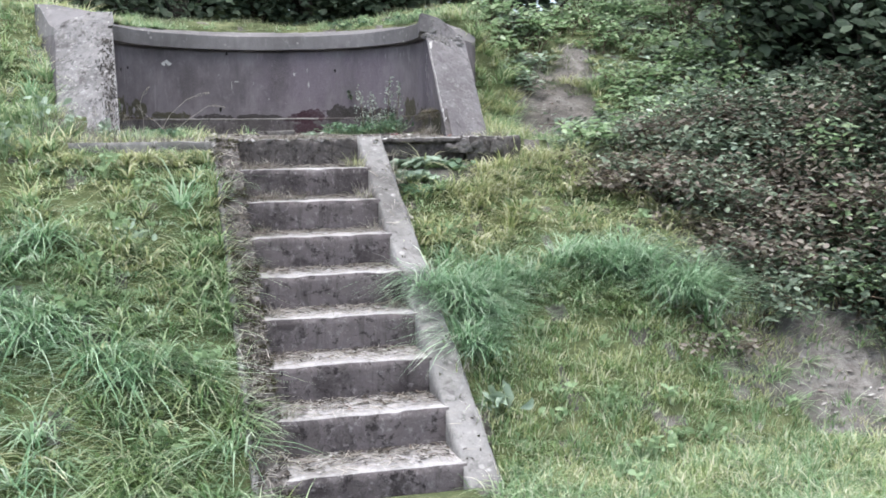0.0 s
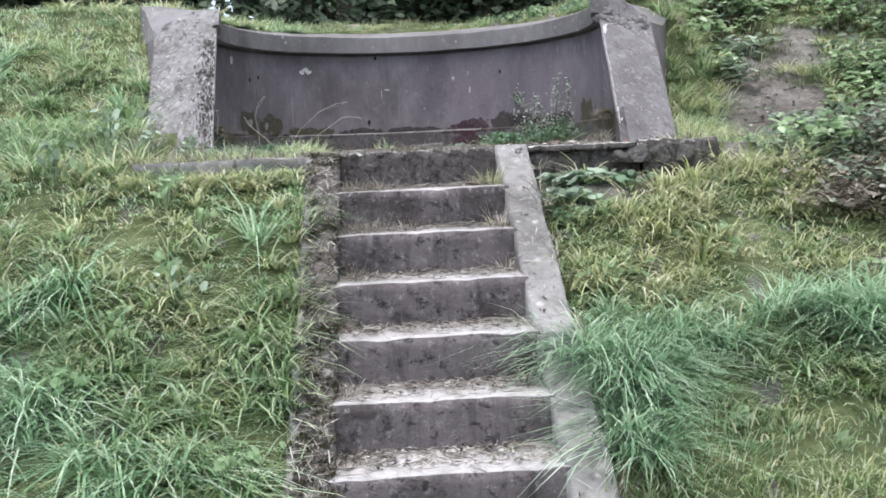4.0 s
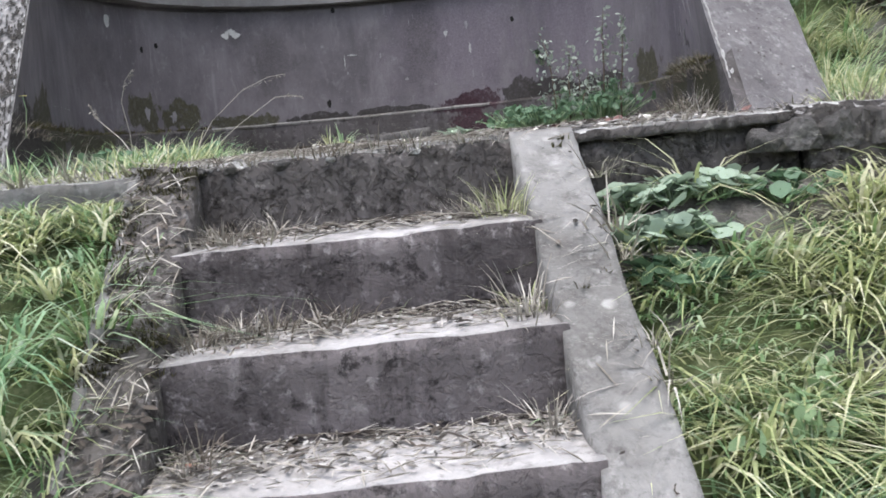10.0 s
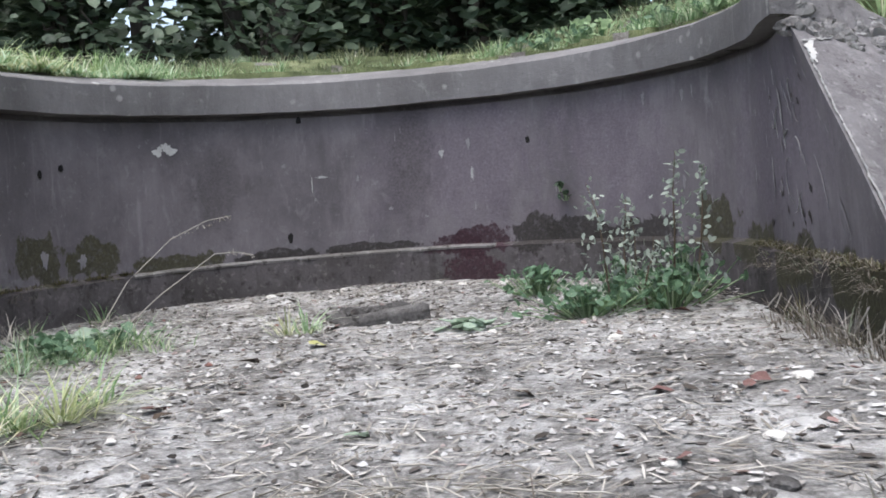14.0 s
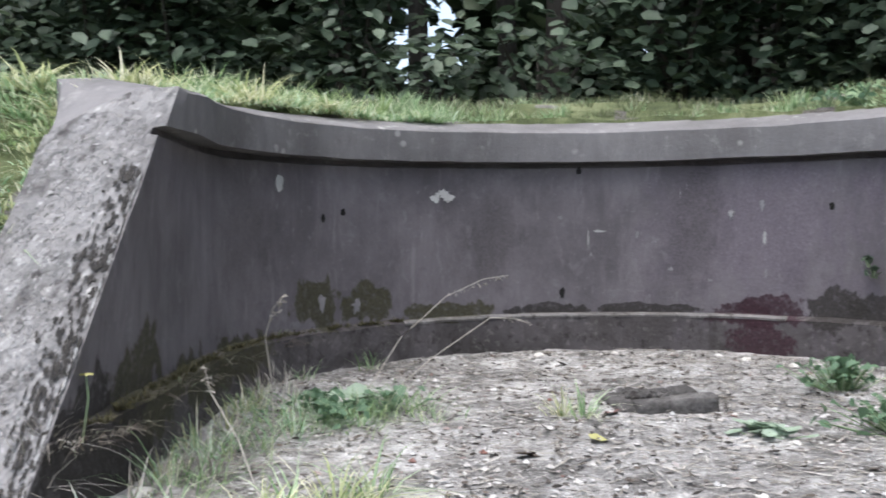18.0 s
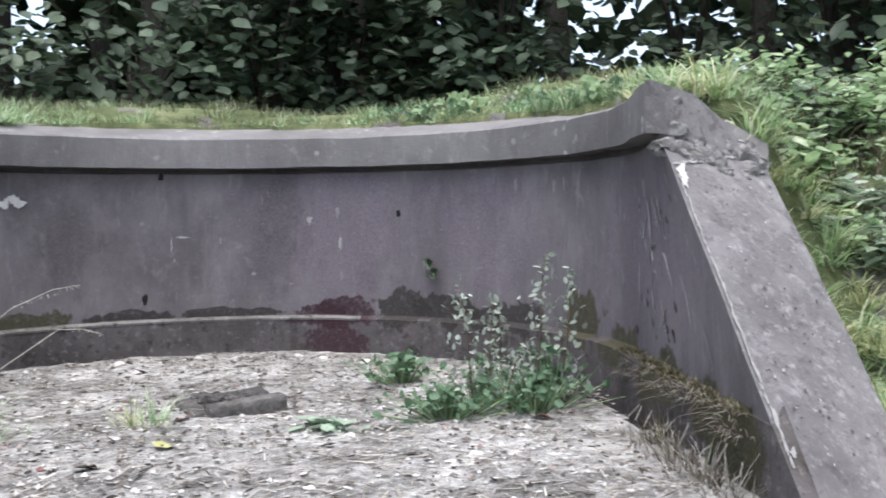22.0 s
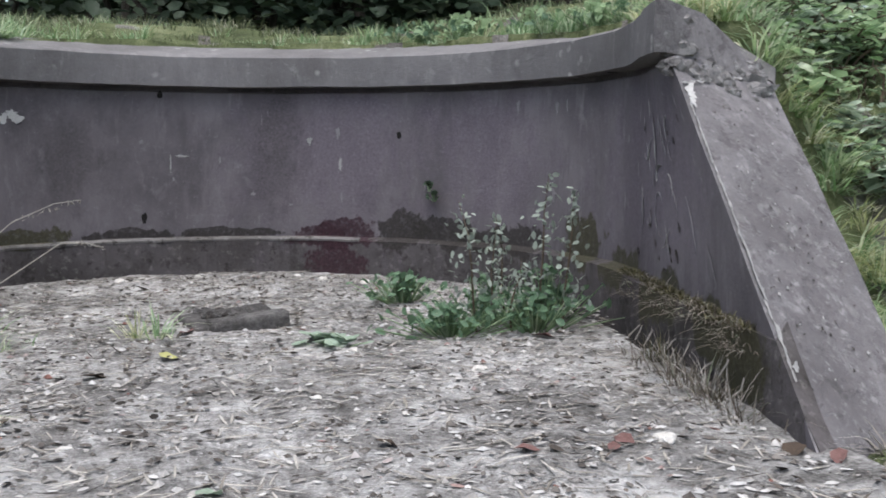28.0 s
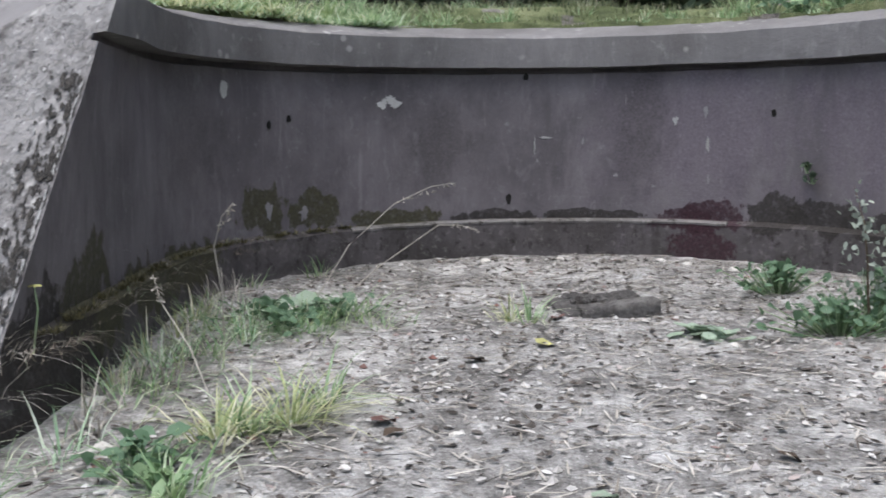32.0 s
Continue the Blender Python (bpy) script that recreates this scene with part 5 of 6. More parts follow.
for k, x, dy in ((1, -0.39, 0.2), (1, -0.33, 0.24), (1, -0.27, 0.1), (2, -0.38, 0.12), (2, -0.33, 0.2), (2, -0.24, 0.22), (2, -0.1, 0.24), (1, 0.27, 0.2), (1, 0.22, 0.24), (2, 0.28, 0.12), (3, -0.36, 0.22), (3, 0.28, 0.2), (4, -0.38, 0.2), (5, 0.27, 0.2), (6, -0.37, 0.2)):
    yy, zz = nosing(k)
    grass_tuft("tangle of dead brown stems in the corner of a step", (x, yy + dy, zz - 0.002), 70, (0.04, 0.15), 0.05, M_DEADLEAF if x < 0 else M_STRAW, (0.002, 0.005), (0.1, 0.95), (0.2, 0.8), (0, -0.5))
for x in np.arange(-0.40, 0.31, 0.05):
    grass_tuft("straw and roots hanging over the landing edge", (float(x + rng.normal(0, 0.015)), 0.02 + 0.04 * rng.uniform(), -0.004), 14, (0.03, 0.08), 0.025, M_STRAW, (0.002, 0.004), (0.4, 0.95), (0.4, 0.9), (0, -1.4))
creeping = []
for k in range(150):
    if k % 3 == 0:
        x, y = -rng.uniform(1.5, 1.8), rng.uniform(0.7, 2.2)
    elif k % 3 == 1:
        x, y = rng.uniform(1.48, 1.8), rng.uniform(0.8, 2.2)
    else:
        a = rng.uniform(0.0, 0.55)
        x, y = CX + (RAD + 0.38 + 0.25 * rng.uniform()) * math.cos(a), CY + (RAD + 0.38 + 0.25 * rng.uniform()) * math.sin(a)
    creeping.append(tufts(np.array([[x, y, float(ground_z(np.array([x]), np.array([y]))[0]) - 0.01]]), 34, (0.05, 0.16), 0.05, (0.003, 0.008), (0, -0.3), (0.1, 0.8), (0.3, 0.9)))
for name, first, mat in (("dry_grass", 0, M_DRY), ("grass", 1, M_GRASS), ("straw", 2, M_STRAW)):
    grass_object(name, creeping[first::3], mat, "thin grass creeping up to the wall ends")
for k in range(34):
    yy = -rng.uniform(0.05, 2.3)
    zz = yy * RISE / TREAD
    s = -1 if k % 3 else 1
    grass_tuft("grass creeping over the cheek wall", (STAIR_L - 0.16 if s < 0 else STAIR_R + 0.17, yy, zz - 0.02), 26, (0.08, 0.2), 0.03, (M_STRAW, M_DRY, M_GRASS)[k % 3], (0.002, 0.006), (0.3, 0.95), (0.3, 0.9), (-s * 0.5, -0.6))
for k in range(16):
    x, y = (-1.62 - rng.uniform(0, 0.1), rng.uniform(0.5, 1.5)) if k % 2 else (1.5 + 0.1 * rng.uniform(), rng.uniform(0.6, 1.7))
    grass_tuft("long grass leaning on the wall end", (x, y, float(land(x, y)) - 0.01), 50, (0.12, 0.28), 0.04, M_GRASS if k % 2 else M_DRY, (0.004, 0.008))
grass_tuft("tangle of bleached dead stems at the wall foot", (-1.19, 0.83, 0.17), 70, (0.06, 0.2), 0.05, M_STRAW, (0.002, 0.004), (0.2, 0.95), (0.1, 0.9), (0.6, -0.5))
grass_tuft("tangle of bleached dead stems at the wall foot", (-1.28, 0.72, 0.06), 60, (0.08, 0.24), 0.06, M_STRAW, (0.002, 0.004), (0.2, 0.95), (0.1, 0.9), (0.2, -0.6))
for y in (0.85, 1.0, 1.2, 1.4):
    grass_tuft("dead grass standing against the niche wall", fz(1.06 + 0.06 * (y - 0.85), y), 90, (0.03, 0.15), 0.07, M_DEADLEAF, (0.002, 0.005), (0.0, 0.9), (0.3, 1.0))


# pale root scars curling over one wing of the wall
for k in range(15):
    s0, z0 = rng.uniform(0.80, 0.945), rng.uniform(0.30, 0.62)
    turn, step, way = rng.uniform(-0.5, 0.5), rng.uniform(0.012, 0.02), rng.uniform(0, 6.28)
    line = []
    for i in range(9):
        p = wall_line(-0.003, s0, z0)
        line.append((p.x, p.y, z0))
        way += turn + rng.normal(0, 0.25)
        s0 = min(0.96, s0 + step * math.cos(way) / 5.3)
        z0 += step * math.sin(way)
    v, t = tube(line, [0.0022 - 0.0017 * abs(i / 4 - 1) for i in range(9)], 5)
    part("root_scar", tri_mesh("root_scar", v, t), M_BLOOM if k % 2 else M_SCRATCH, wall, "pale dried root clinging to the wall")
# pale tufts drooping from the outer side of the wall's end on to the path
for k in range(18):
    y = rng.uniform(0.75, 2.0)
    x = 1.55 + 0.12 * y + rng.normal(0, 0.04)
    grass_tuft("pale grass drooping from the wall end to the path", (float(x), float(y), float(ground_z(np.array([x]), np.array([y]))[0]) - 0.005), 40, (0.12, 0.27), 0.03, (M_DRY, M_GRASS)[k % 2], (0.005, 0.010), (0.25, 0.85), (0.6, 1.2), (0.5, -0.4))


def stalk(points, head):
    """A flowering grass stem with a thin drooping head."""
    ob = thing("grass_stalk", "long dry grass stalk arching from the terrace", "grass stalk", at=points[0], group="dry stalks")
    o = Vector(points[0])
    P = [Vector(p) - o for p in points]
    fine = []
    for i in range(len(P) - 1):
        for k in range(4):
            fine.append(P[i].lerp(P[i + 1], k / 4))
    fine.append(P[-1])
    v, t = tube(fine, [0.0022 - 0.0012 * i / len(fine) for i in range(len(fine))], 5)
    part("stem", tri_mesh("stem", v, t), M_STRAW, ob)
    q = np.array([tuple(fine[-1].lerp(fine[-1 - head], rng.uniform())) for k in range(26)]) + rng.normal(0, 0.004, (26, 3))
    v, t = leaves(q, rng.uniform(0.008, 0.02, 26), 0.2, 0.25)
    stuff(part("seed_head", tri_mesh("seed_head", v, t), M_STRAW, ob))


stalk([fz(-0.82, 2.06), (-0.66, 2.15, 0.16), (-0.49, 2.24, 0.275), (-0.41, 2.22, 0.275), (-0.36, 2.2, 0.262)], 6)
stalk([fz(-0.90, 2.2), (-0.80, 2.32, 0.20), (-0.66, 2.40, 0.33), (-0.54, 2.46, 0.385), (-0.46, 2.5, 0.395)], 8)
stalk([fz(-1.0, 1.62), (-1.0, 1.61, 0.16), (-1.02, 1.62, 0.28), (-0.99, 1.6, 0.36), (-0.95, 1.58, 0.40)], 6)
stalk([fz(-0.80, 0.98), (-0.90, 1.1, 0.12), (-1.0, 1.2, 0.20), (-1.04, 1.25, 0.26)], 4)
for k in range(9):
    y0 = 1.0 + 0.09 * k + 0.04 * rng.normal()
    x0 = 1.10 + 0.12 * (y0 - 0.6)
    top = rng.uniform(0.15, 0.36)
    vine = thing("dead_vine", "thin bleached dead stem clinging to the niche wall", "vine", group="dead stems on the wall", at=(x0 - 0.06, y0, 0.02))
    ln = [(0.055 * min(1, u * 3) - 0.004 + 0.1 * u * top, 0.09 * u * math.sin(k * 2.1 + 4 * u) + rng.normal(0, 0.008), top * u * (1 - 0.25 * u * (k % 3))) for u in np.linspace(0, 1, 8)]
    v, t = tube(ln, [0.0024 - 0.0014 * u for u in np.linspace(0, 1, 8)], 5)
    part("stem", tri_mesh("stem", v, t), M_STRAW, vine)
leafy("rosette", "flat grey-green leaf rosette on the terrace", "plant", fz(0.29, 1.78), 0.10, 0.035, 22, 0.06, M_PALELEAF, 2, 18)
leafy("rosette", "small dark green seedling at the terrace edge", "plant", fz(-0.76, 0.55), 0.07, 0.05, 26, 0.04, M_NETTLE, 0, 25)
leafy("rosette", "broad pale leaves in the grass by the wall", "plant", fz(-0.86, 2.02), 0.1, 0.05, 12, 0.07, M_PALELEAF, 2, 18)
for x, y, n, s, h in ((0.66, 1.86, 100, 0.17, 0.11), (0.92, 1.84, 90, 0.15, 0.14), (0.62, 2.45, 80, 0.14, 0.12), (0.80, 2.0, 60, 0.13, 0.18), (1.02, 2.0, 70, 0.12, 0.2)):
    leafy("creeping_weed", "low creeping weed with small green leaves by the wall", "plant", fz(x, y), s * 1.15, h * 0.9, int(n * 1.6), 0.034, M_CREEPER, 1, 30, group="weeds on the terrace")


def tall_weed(x, y, h, dx):
    ob = thing("tall_weed", "upright grey-leaved weed against the niche wall", "plant", group="tall weeds", at=fz(x, y))
    pts = [(dx * t * t + rng.normal(0, 0.006), rng.normal(0, 0.006), h * t) for t in (0, 0.25, 0.5, 0.75, 1)]
    v, t = tube(pts, [0.004, 0.0035, 0.003, 0.002, 0.001], 5)
    st = part("stem", tri_mesh("stem", v, t), M_STEM, ob)
    for k in range(int(84 * h / 0.4)):
        u = rng.uniform(0.15, 1) * 3.99
        i = int(u)
        p = Vector(pts[i]).lerp(Vector(pts[i + 1]), u - i)
        r = 0.04 * (1.25 - u / 4)
        leaf_on(st, (p.x + rng.normal(0, r), p.y + rng.normal(0, r), p.z + rng.normal(0, 0.012)), rng.uniform(0.014, 0.032), M_SILVER, 0, 50)


for x, y, h, dx in ((0.74, 1.86, 0.40, -0.05), (0.80, 1.92, 0.34, 0.02), (0.94, 1.86, 0.47, 0.03), (1.0, 1.82, 0.42, 0.04), (0.84, 1.84, 0.22, 0.05), (0.88, 2.05, 0.3, -0.02)):
    tall_weed(x, y, h, dx)
for k in range(2):
    leafy("wall_sprig", "tiny green sprig rooted in the wall", "plant", ((0.86, 3.05, 0.36), (0.84, 3.06, 0.40))[k], 0.03, 0.03, 9, 0.035, M_HEDGE, 0, 40)


def stone(name, label, at, size, mat, flat=0.5, seed=0, category="stone", group="stones on the terrace"):
    bm = bmesh.new()
    bmesh.ops.create_icosphere(bm, subdivisions=3, radius=0.5)
    for w in bm.verts:
        q = w.co * 2.1 + Vector((seed, seed * 2.3, 0))
        w.co *= 1 + 0.35 * noise.noise(q) + 0.15 * noise.noise(q * 3)
        w.co.z = max(w.co.z, -0.28)
        w.co = Vector((w.co.x * size, w.co.y * size * 0.75, w.co.z * size * flat))
    me = bpy.data.meshes.new(name)
    bm.to_mesh(me)
    bm.free()
    me.materials.append(mat)
    ob = thing(name, label, category, group=group, data=me)
    ob.matrix_basis = pose(at[0], at[1], at[2] + 0.1 * size * flat, 0, 0, seed * 57)
    return ob


stone("white_stone", "flat white stone lying on the terrace earth", fz(0.83, 0.71), 0.055, M_STONE, 0.4, 1)
for i, (x, y, s) in enumerate(((0.35, 1.69, 0.035), (0.63, 1.38, 0.045), (0.42, 0.22, 0.035), (0.40, 3.1, 0.05), (0.30, 3.16, 0.04), (-0.40, 3.1, 0.05), (0.55, 2.9, 0.06), (-0.1, 3.2, 0.04), (-1.1, 1.05, 0.06), (-0.95, 0.75, 0.05), (0.2, 1.2, 0.03), (-0.3, 0.9, 0.03), (0.62, 0.33, 0.05))):
    stone("stone", "small pale stone in the trodden earth", fz(x, y), s, M_STONE, 0.45, i + 2)
for i, (x, y, s) in enumerate(((1.02, 0.0, 0.13), (1.14, 0.03, 0.17), (1.26, 0.02, 0.14), (0.93, -0.03, 0.09), (1.36, 0.05, 0.12))):
    stone("broken_concrete", "broken lump of dark concrete at the terrace edge", (x, y - 0.02, -0.085), s, M_SLAB, 0.8, i + 31, "rubble", "rubble at the terrace edge")
# the broken slab
sl = thing("broken_slab", "crumbling piece of dark concrete sunk in the floor", "slab", at=fz(0.03, 2.12, 0.018))
part("lump", rough_box(-0.14, 0.14, -0.08, 0.12, -0.06, 0.016, 24, 18, 5, 0.008, 3, 0.010), M_SLAB, sl)
part("front_rim", rough_box(-0.10, 0.145, -0.10, -0.04, -0.06, 0.030, 24, 3, 4, 0.0025, 5, 0.002), M_SLAB, sl, "straight dark front edge")
for k in range(60):
    stone("crumb", "loose crumb of dark concrete on the sunken slab", (0.03 + rng.uniform(-0.13, 0.13), 2.16 + rng.normal(0, 0.045), float(floor_z(0.03, 2.12)) + 0.032), float(rng.uniform(0.012, 0.038)), M_SLAB if k % 3 else M_PIT, 0.75, k + 71, "rubble", "crumbs on the slab")
sl.rotation_euler = (radians(3), radians(-4), radians(18))


def fallen(name, label, at, size, mat, kind=1):
    ob = thing(name, label, "leaf", group="fallen leaves", data=leaf_mesh(kind, mat))
    ob.matrix_basis = pose(at[0], at[1], at[2] + 0.012, rng.normal(0, 12), rng.normal(0, 12), rng.uniform(0, 360)) @ Matrix.Diagonal((size, size, size, 1))


fallen("yellow_leaf", "fallen yellow-green leaf on the terrace", fz(-0.14, 1.61), 0.085, M_YELLOW, 0)
fallen("green_leaf", "fallen pale green leaf on the terrace", fz(-0.03, 0.6), 0.06, M_PALELEAF, 1)
for x, y, s in ((-0.31, 1.44, 0.07), (-0.3, 2.9, 0.06), (-0.42, 0.88, 0.05), (0.3, 0.8, 0.05), (1.05, 0.62, 0.07)):
    fallen("brown_leaf", "curled dark brown leaf on the terrace", fz(x, y), s, M_BROWN, 1)
for x, y, s in ((0.74, 0.70, 0.045), (0.71, 0.67, 0.035), (0.91, 1.74, 0.07), (1.10, 0.55, 0.05), (-0.11, 1.98, 0.07), (-0.45, 0.95, 0.07), (0.43, 0.24, 0.075), (0.55, 0.7, 0.05)):
    fallen("red_leaf", "withered reddish leaf on the terrace", fz(x, y), s, M_REDLEAF, 1)

yf = thing("yellow_flower", "small yellow flower on a thin green stalk", "flower", at=(-1.15, 0.90, 0.20))
v, t = tube([(0, 0, -0.05), (0.01, 0.01, 0.04), (0.0, 0.02, 0.085)], [0.002, 0.0018, 0.0012], 5)
part("stem", tri_mesh("stem", v, t), M_GRASS, yf)
for k in range(7):
    a = 2 * math.pi * k / 7
    p = new("petal", leaf_mesh(0, M_YELLOW))
    p.parent = yf
    p.matrix_basis = pose(0.008 * math.cos(a), 0.02 + 0.008 * math.sin(a), 0.086, 15, 0, math.degrees(a)) @ Matrix.Diagonal((0.016, 0.016, 0.016, 1))

# ---------------------------------------------------------------- leaf litter
pieces = []
n = 12000
x, y = rng.uniform(-1.4, 1.4, n), rng.uniform(0.0, 3.4, n)
ok = (np.hypot(x - CX, y - CY) < RAD - 0.07) | ((np.abs(x) < 1.05) & (y < 1.6)) | ((y < 0.55) & (np.abs(x) < 1.35))
x, y = x[ok], y[ok]
pieces.append(leaves(np.stack([x, y, floor_z(x, y) + rng.uniform(0.001, 0.008, len(x))], 1), 0.005 + 0.026 * rng.uniform(0, 1, len(x)) ** 2, 0.86, 0.5, 0.12, 0.02))
for k in range(1, 9):
    yy, zz = nosing(k)
    n = 620
    xs = rng.uniform(STAIR_L + 0.01, STAIR_R - 0.01, n)
    ys = yy + 0.02 + (TREAD - 0.02) * rng.uniform(0, 1, n) ** 0.6
    pieces.append(leaves(np.stack([xs, ys, zz + rng.uniform(0.004, 0.016, n)], 1), 0.005 + 0.022 * rng.uniform(0, 1, n) ** 1.6, 0.8, 0.4, 0.1, 0.02))
n = 9000
x, y = rng.uniform(1.5, 4.2, n), rng.uniform(-2.8, 2.8, n)
ok = (bare(x, y) + 0.6 * bramble_zone(x, y) > rng.uniform(0, 1, n)) & ~built(x, y)
pieces.append(leaves(on_ground(x[ok], y[ok], 0.01), rng.uniform(0.01, 0.045, ok.sum()), 0.8, 0.4, 0.1, 0.02))
v, t = joined(pieces)
me = tri_mesh("leaf_litter", v, t)
me.materials.append(M_LITTER)
thing("leaf_litter", "scattered dry leaf chips, pale and brown", "litter", "stuff", data=me)
pieces = []
n = 3800
x, y = rng.uniform(-1.35, 1.35, n), rng.uniform(0.0, 3.3, n)
ok = (np.hypot(x - CX, y - CY) < RAD - 0.1) | ((np.abs(x) < 1.05) & (y < 1.6))
x, y = x[ok], y[ok]
pieces.append(leaves(np.stack([x, y, floor_z(x, y) + rng.uniform(0.002, 0.010, len(x))], 1), rng.uniform(0.02, 0.10, len(x)), 0.93, 0.06, 0.02, 0.0))
for k in range(0, 9):
    yy, zz = nosing(k)
    n = 300
    xs, ys = rng.uniform(STAIR_L + 0.01, STAIR_R - 0.01, n), yy + TREAD * rng.uniform(0, 1, n) ** 0.7
    pieces.append(leaves(np.stack([xs, ys, zz + rng.uniform(0.004, 0.02, n)], 1), rng.uniform(0.02, 0.11, n), 0.8, 0.035, 0.02, 0.05))
n = 520
ys = -rng.uniform(0.0, 2.4, n)
xs = np.where(rng.uniform(0, 1, n) < 0.9, rng.uniform(STAIR_L - 0.15, STAIR_L, n), rng.uniform(STAIR_R, STAIR_R + 0.15, n))
pieces.append(leaves(np.stack([xs, ys, ys * RISE / TREAD + rng.uniform(0.012, 0.035, n)], 1), rng.uniform(0.02, 0.09, n), 0.8, 0.045, 0.02, 0.05, face=(0, -0.5, 0)))
v, t = joined(pieces)
me = tri_mesh("straw", v, t)
me.materials.append(M_STRAW)
thing("straw", "scattered pale straw and dead stems", "litter", "stuff", data=me)

# dark twigs and rotted leaf scraps
pieces = []
n = 2400
x, y = rng.uniform(-1.35, 1.35, n), rng.uniform(0.0, 3.3, n)
ok = ((np.hypot(x - CX, y - CY) < RAD - 0.1) | ((np.abs(x) < 1.05) & (y < 1.6))) & (clump(2.6 * x, 2.6 * y) + rng.normal(0, 0.35, n) > -0.1)
x, y = x[ok], y[ok]
m = len(x) // 2
P = np.stack([x, y, floor_z(x, y) + rng.uniform(0.003, 0.012, len(x))], 1)
pieces.append(leaves(P[:m], rng.uniform(0.02, 0.09, m), 0.9, 0.07, 0.02, 0.0))
pieces.append(leaves(P[m:], rng.uniform(0.008, 0.035, len(P) - m), 0.75, 0.6, 0.15, 0.05))
for k in range(1, 9):
    yy, zz = nosing(k)
    n = 150
    xs, ys = rng.uniform(STAIR_L + 0.01, STAIR_R - 0.01, n), yy + 0.06 + (TREAD - 0.06) * rng.uniform(0, 1, n) ** 0.6
    pieces.append(leaves(np.stack([xs, ys, zz + rng.uniform(0.006, 0.02, n)], 1), rng.uniform(0.012, 0.06, n), 0.85, 0.25, 0.05, 0.05))
n = 900
ys = -rng.uniform(0.0, 2.4, n)
xs = np.where(rng.uniform(0, 1, n) < 0.96, rng.uniform(STAIR_L - 0.15, STAIR_L, n), rng.uniform(STAIR_R, STAIR_R + 0.15, n))
ok = clump(7 * xs, 5 * ys) > -0.05
xs, ys = xs[ok], ys[ok]
pieces.append(leaves(np.stack([xs, ys, ys * RISE / TREAD + rng.uniform(0.012, 0.03, len(xs))], 1), rng.uniform(0.010, 0.035, len(xs)), 0.7, 0.4, 0.1, 0.05, face=(0, -0.5, 0)))
v, t = joined(pieces)
me = tri_mesh("twigs", v, t)
me.materials.append(M_SCRAP)
thing("twigs", "dark twigs and rotted leaf scraps", "litter", "stuff", data=me)


# moss as short dense hair
n = 900
ys = -rng.uniform(0.0, 2.38, n)
xs = np.where(rng.uniform(0, 1, n) < 0.97, rng.uniform(STAIR_L - 0.15, STAIR_L, n), rng.uniform(STAIR_R + 0.01, STAIR_R + 0.155, n))
ok = clump(7 * xs + 2, 5 * ys) > -0.1
C = np.stack([xs, ys, ys * RISE / TREAD + 0.004], 1)[ok]
pieces = [tufts(C, 26, (0.008, 0.028), 0.016, (0.002, 0.005), (0, -0.3), (0.1, 0.9), (0.1, 0.6))]
S = np.concatenate([rng.uniform(0.80, 0.985, 80), rng.uniform(0.02, 0.36, 90)])
C = np.array([(p.x, p.y, 0.185) for p in (wall_line(-0.02 - 0.03 * rng.uniform(), float(s), 0.19) for s in S)])
pieces.append(tufts(C, 24, (0.008, 0.03), 0.016, (0.002, 0.005), (0, 0), (0.1, 0.9), (0.1, 0.6)))
def on_wall(s, z, off):
    p = wall_line(off, float(s), float(z))
    return (p.x, p.y, float(z))


v, t = joined(pieces)
me = tri_mesh("moss", v, t)
me.materials.append(M_MOSSHAIR)
thing("moss", "brown-green moss on cheek walls and plinth ledge", "moss", "stuff", data=me)

# dead stems and moss hanging over the plinth of both wings
hang = []
for lo, hi, n in ((0.815, 0.985, 46), (0.02, 0.30, 26)):
    C = np.array([on_wall(rng.uniform(lo, hi), rng.uniform(0.12, 0.20), -0.055) for k in range(n)])
    hang.append(tufts(C, 8, (0.02, 0.10), 0.02, (0.002, 0.004), (-np.sign(C[:, 0].mean()) * 1.5, -0.4), (0.2, 0.7), (0.9, 1.7)))
v, t = joined(hang)
me = tri_mesh("hanging_stems", v, t)
me.materials.append(M_DEADLEAF)
thing("hanging_stems", "brown dead stems hanging over the mossy plinth", "dead stems", "stuff", data=me)
for k in range(12):
    s = rng.uniform(0.88, 0.975)
    p = wall_line(-0.05, s, 0.1)
    grass_tuft("rank brown grass rooted at the plinth's foot", (p.x - 0.02, p.y, float(floor_z(p.x, p.y))), 20, (0.05, 0.17), 0.035, (M_DEADLEAF, M_STRAW, M_MOSSHAIR)[k % 3], (0.002, 0.005), (0.0, 0.7), (0.2, 0.9))
for k in range(16):
    s = rng.uniform(0.04, 0.33)
    p = wall_line(-0.07, s, 0.1)
    grass_tuft("thin green grass along the plinth", (p.x + 0.02 + 0.05 * rng.uniform(), p.y, float(floor_z(p.x, p.y))), 26, (0.05, 0.19), 0.03, (M_GRASS, M_STRAW, M_DRY)[k % 3], (0.002, 0.005), (0.0, 0.8), (0.2, 0.9))

# gravel and crumbs pressed into the terrace earth
n = 9000
x, y = rng.uniform(-1.35, 1.35, n), rng.uniform(0.02, 3.3, n)
ok = ((np.hypot(x - CX, y - CY) < RAD - 0.08) | ((np.abs(x) < 1.08) & (y < 1.6))) & (clump(3.1 * x + 1, 3.1 * y) + rng.normal(0, 0.4, n) > -0.2)
x, y = x[ok], y[ok]
r = 0.003 + 0.010 * rng.uniform(0, 1, len(x)) ** 3
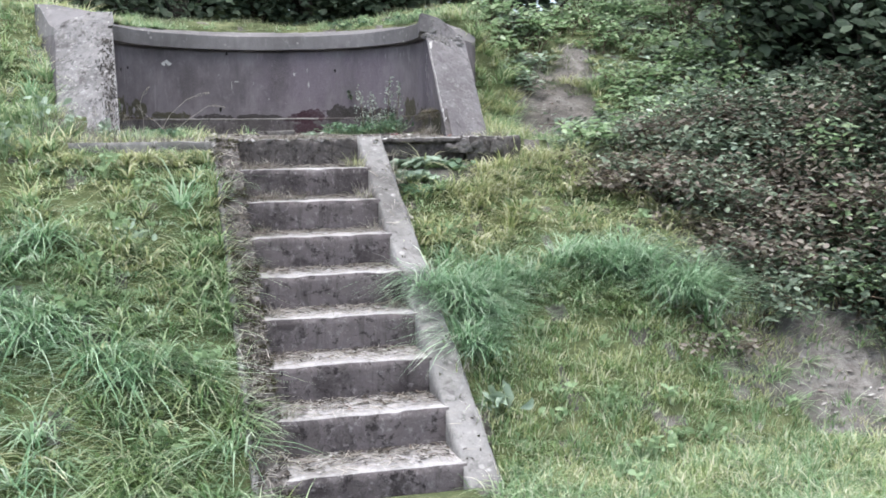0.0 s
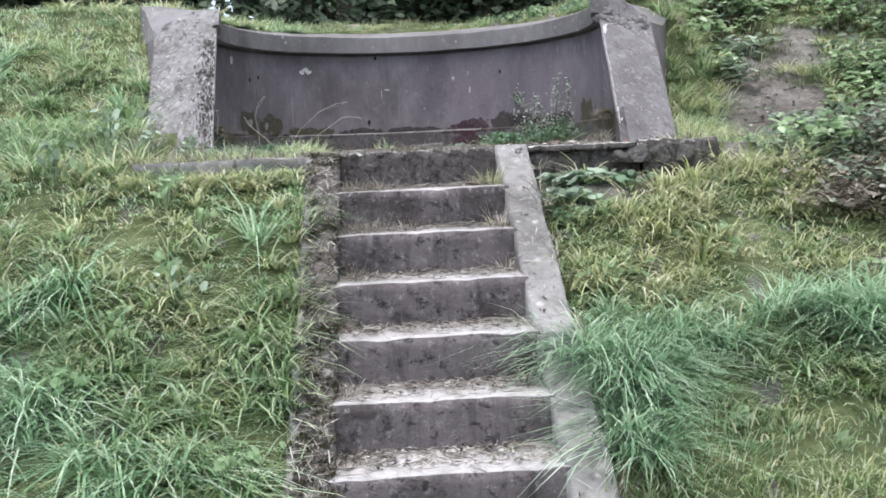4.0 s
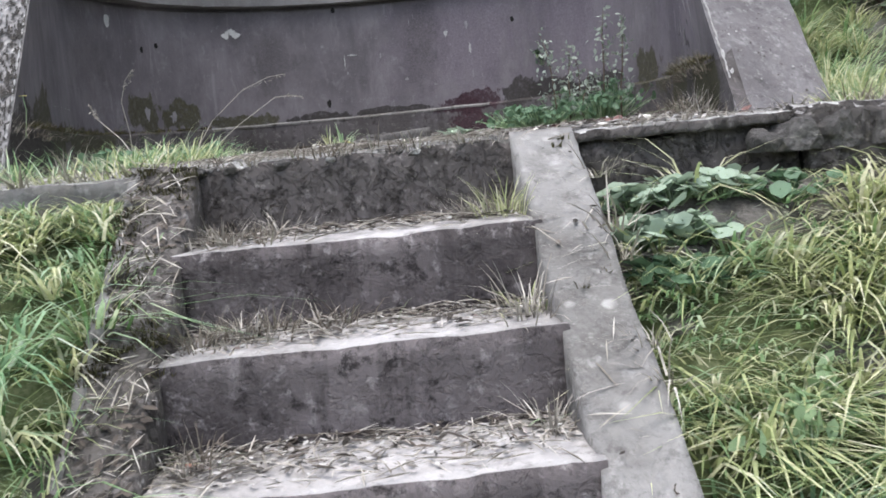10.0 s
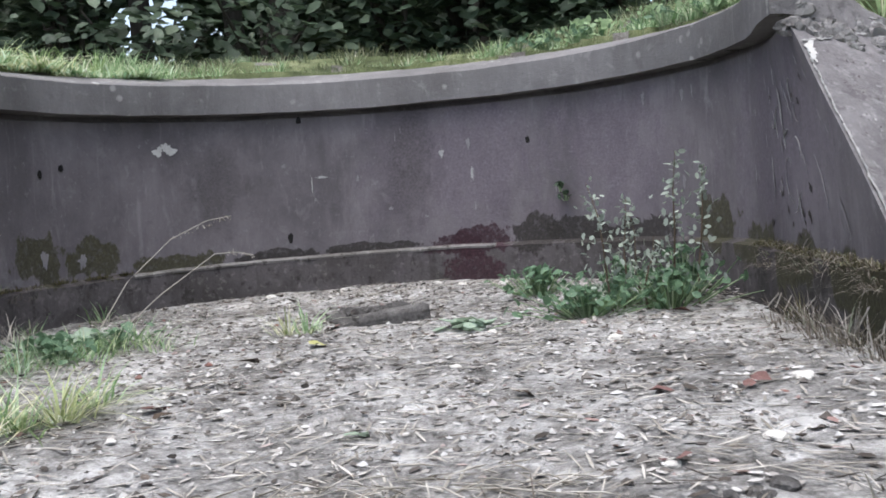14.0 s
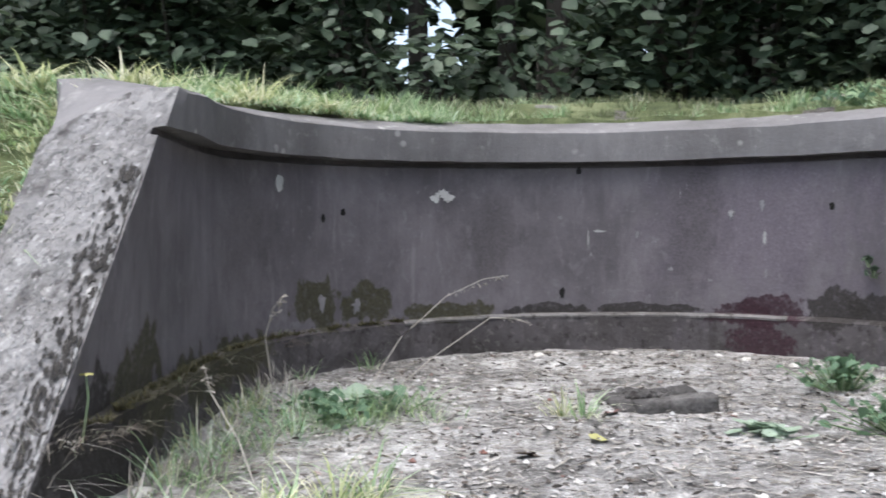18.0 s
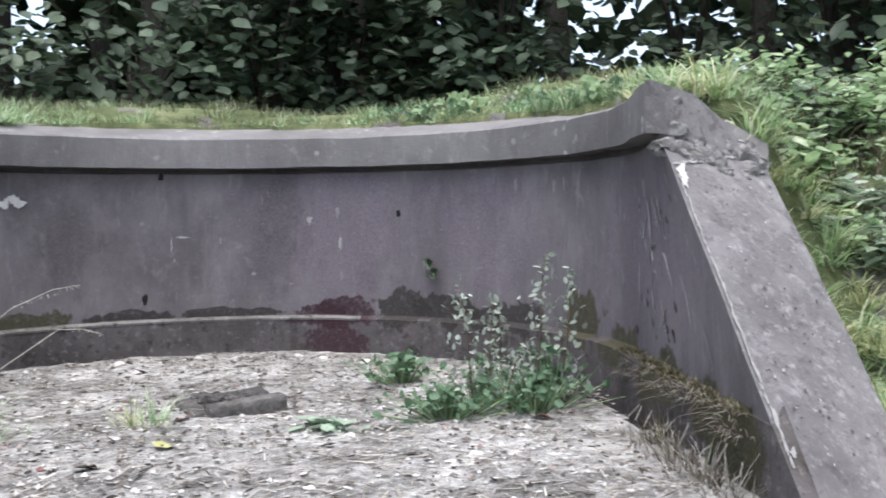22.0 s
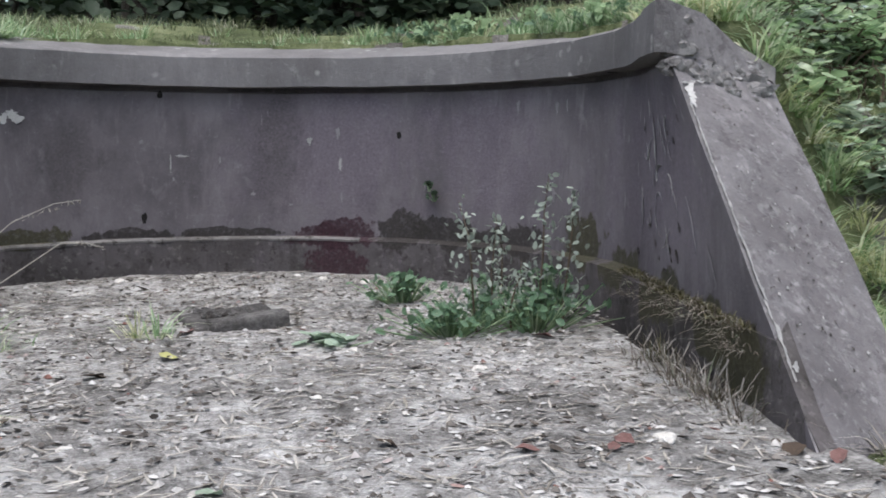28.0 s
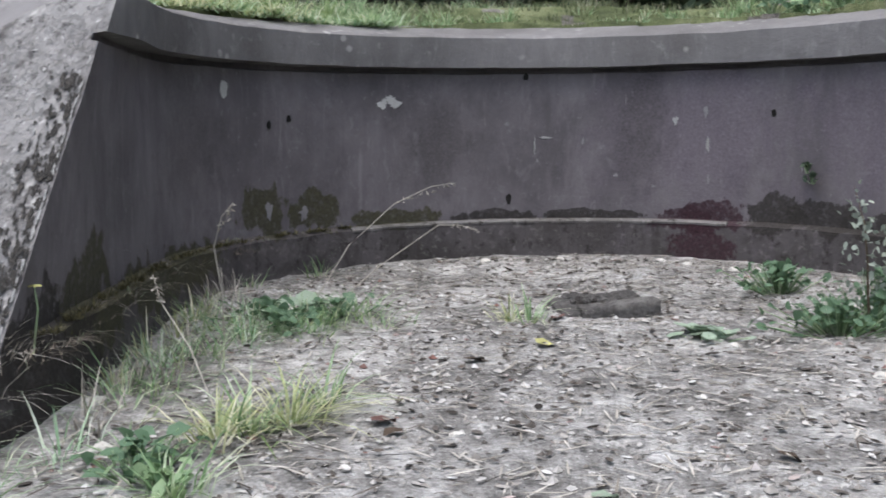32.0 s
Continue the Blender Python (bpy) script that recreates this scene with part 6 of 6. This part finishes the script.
corner = np.array([(1, 0, 0), (0, 1, 0), (-1, 0, 0), (0, -1, 0), (0, 0, 0.7), (0, 0, -0.5)], float)
a = rng.uniform(0, 6.28, len(x))
ca, sa = np.cos(a)[:, None], np.sin(a)[:, None]
K = corner[None] * rng.uniform(0.6, 1.3, (len(x), 6, 1)) * r[:, None, None]
V = np.stack([K[..., 0] * ca - K[..., 1] * sa, K[..., 0] * sa + K[..., 1] * ca, K[..., 2]], -1) + np.stack([x, y, floor_z(x, y) + 0.2 * r], -1)[:, None]
T = np.array([(0, 1, 4), (1, 2, 4), (2, 3, 4), (3, 0, 4), (1, 0, 5), (2, 1, 5), (3, 2, 5), (0, 3, 5)])
me = tri_mesh("gravel", V.reshape(-1, 3), ((np.arange(len(x)) * 6)[:, None, None] + T[None]).reshape(-1, 3))
me.polygons.foreach_set("use_smooth", np.zeros(len(me.polygons), bool))
me.materials.append(M_LITTER)
thing("gravel", "fine gravel and earth crumbs on the terrace", "gravel", "stuff", data=me)

# clods and tangled straw along the landing's worn edge
random.seed(31)
for k in range(70):
    x = random.uniform(-0.44, 1.35) if k % 3 else random.uniform(-0.44, 0.33)
    y = random.uniform(-0.005, 0.12) if x < 0.33 else random.uniform(-0.01, 0.10)
    stone("clod", "crumbled clod of earth along the landing edge", (x, y, float(floor_z(x, max(y, 0.06))) - 0.004), random.uniform(0.02, 0.055), (M_FLOOR, M_SLAB, M_SOIL)[k % 3], 0.6, k + 11, "clod", "clods along the edge")
for k in range(34):
    x = random.uniform(-0.42, 0.32) if k % 4 else random.uniform(0.5, 1.3)
    grass_tuft("straw and roots hanging over the landing edge", (x, random.uniform(0.0, 0.10), 0.002), 16, (0.03, 0.10), 0.035, (M_STRAW, M_DEADLEAF)[k % 2], (0.002, 0.004), (0.3, 0.95), (0.3, 1.0), (0, -0.8))
# dead stems, straw and weeds heaped round the foot of the mossy wall end
random.seed(44)
for k in range(20):
    x, y = random.uniform(-1.62, -1.08), random.uniform(0.42, 0.66)
    z = float(floor_z(x, y)) if x > -1.38 else float(ground_z(np.array([x]), np.array([y]))[0])
    grass_tuft("bleached stems heaped at the wall foot", (x, y, z), 40, (0.06, 0.22), 0.05, (M_STRAW, M_DEADLEAF, M_GRASS)[k % 3], (0.002, 0.005), (0.2, 0.95), (0.2, 0.9), (0.1, -0.2))
for k in range(7):
    x, y = random.uniform(-1.55, -1.05), random.uniform(0.40, 0.60)
    z = float(floor_z(x, y)) if x > -1.38 else float(ground_z(np.array([x]), np.array([y]))[0])
    leafy("low_weed", "small grey-green weed at the wall foot", "weed", (x, y, z), 0.09, random.uniform(0.07, 0.16), 16, 0.035, M_PALELEAF if k % 2 else M_SILVER, k % 2, 40, group="weeds at the wall foot")
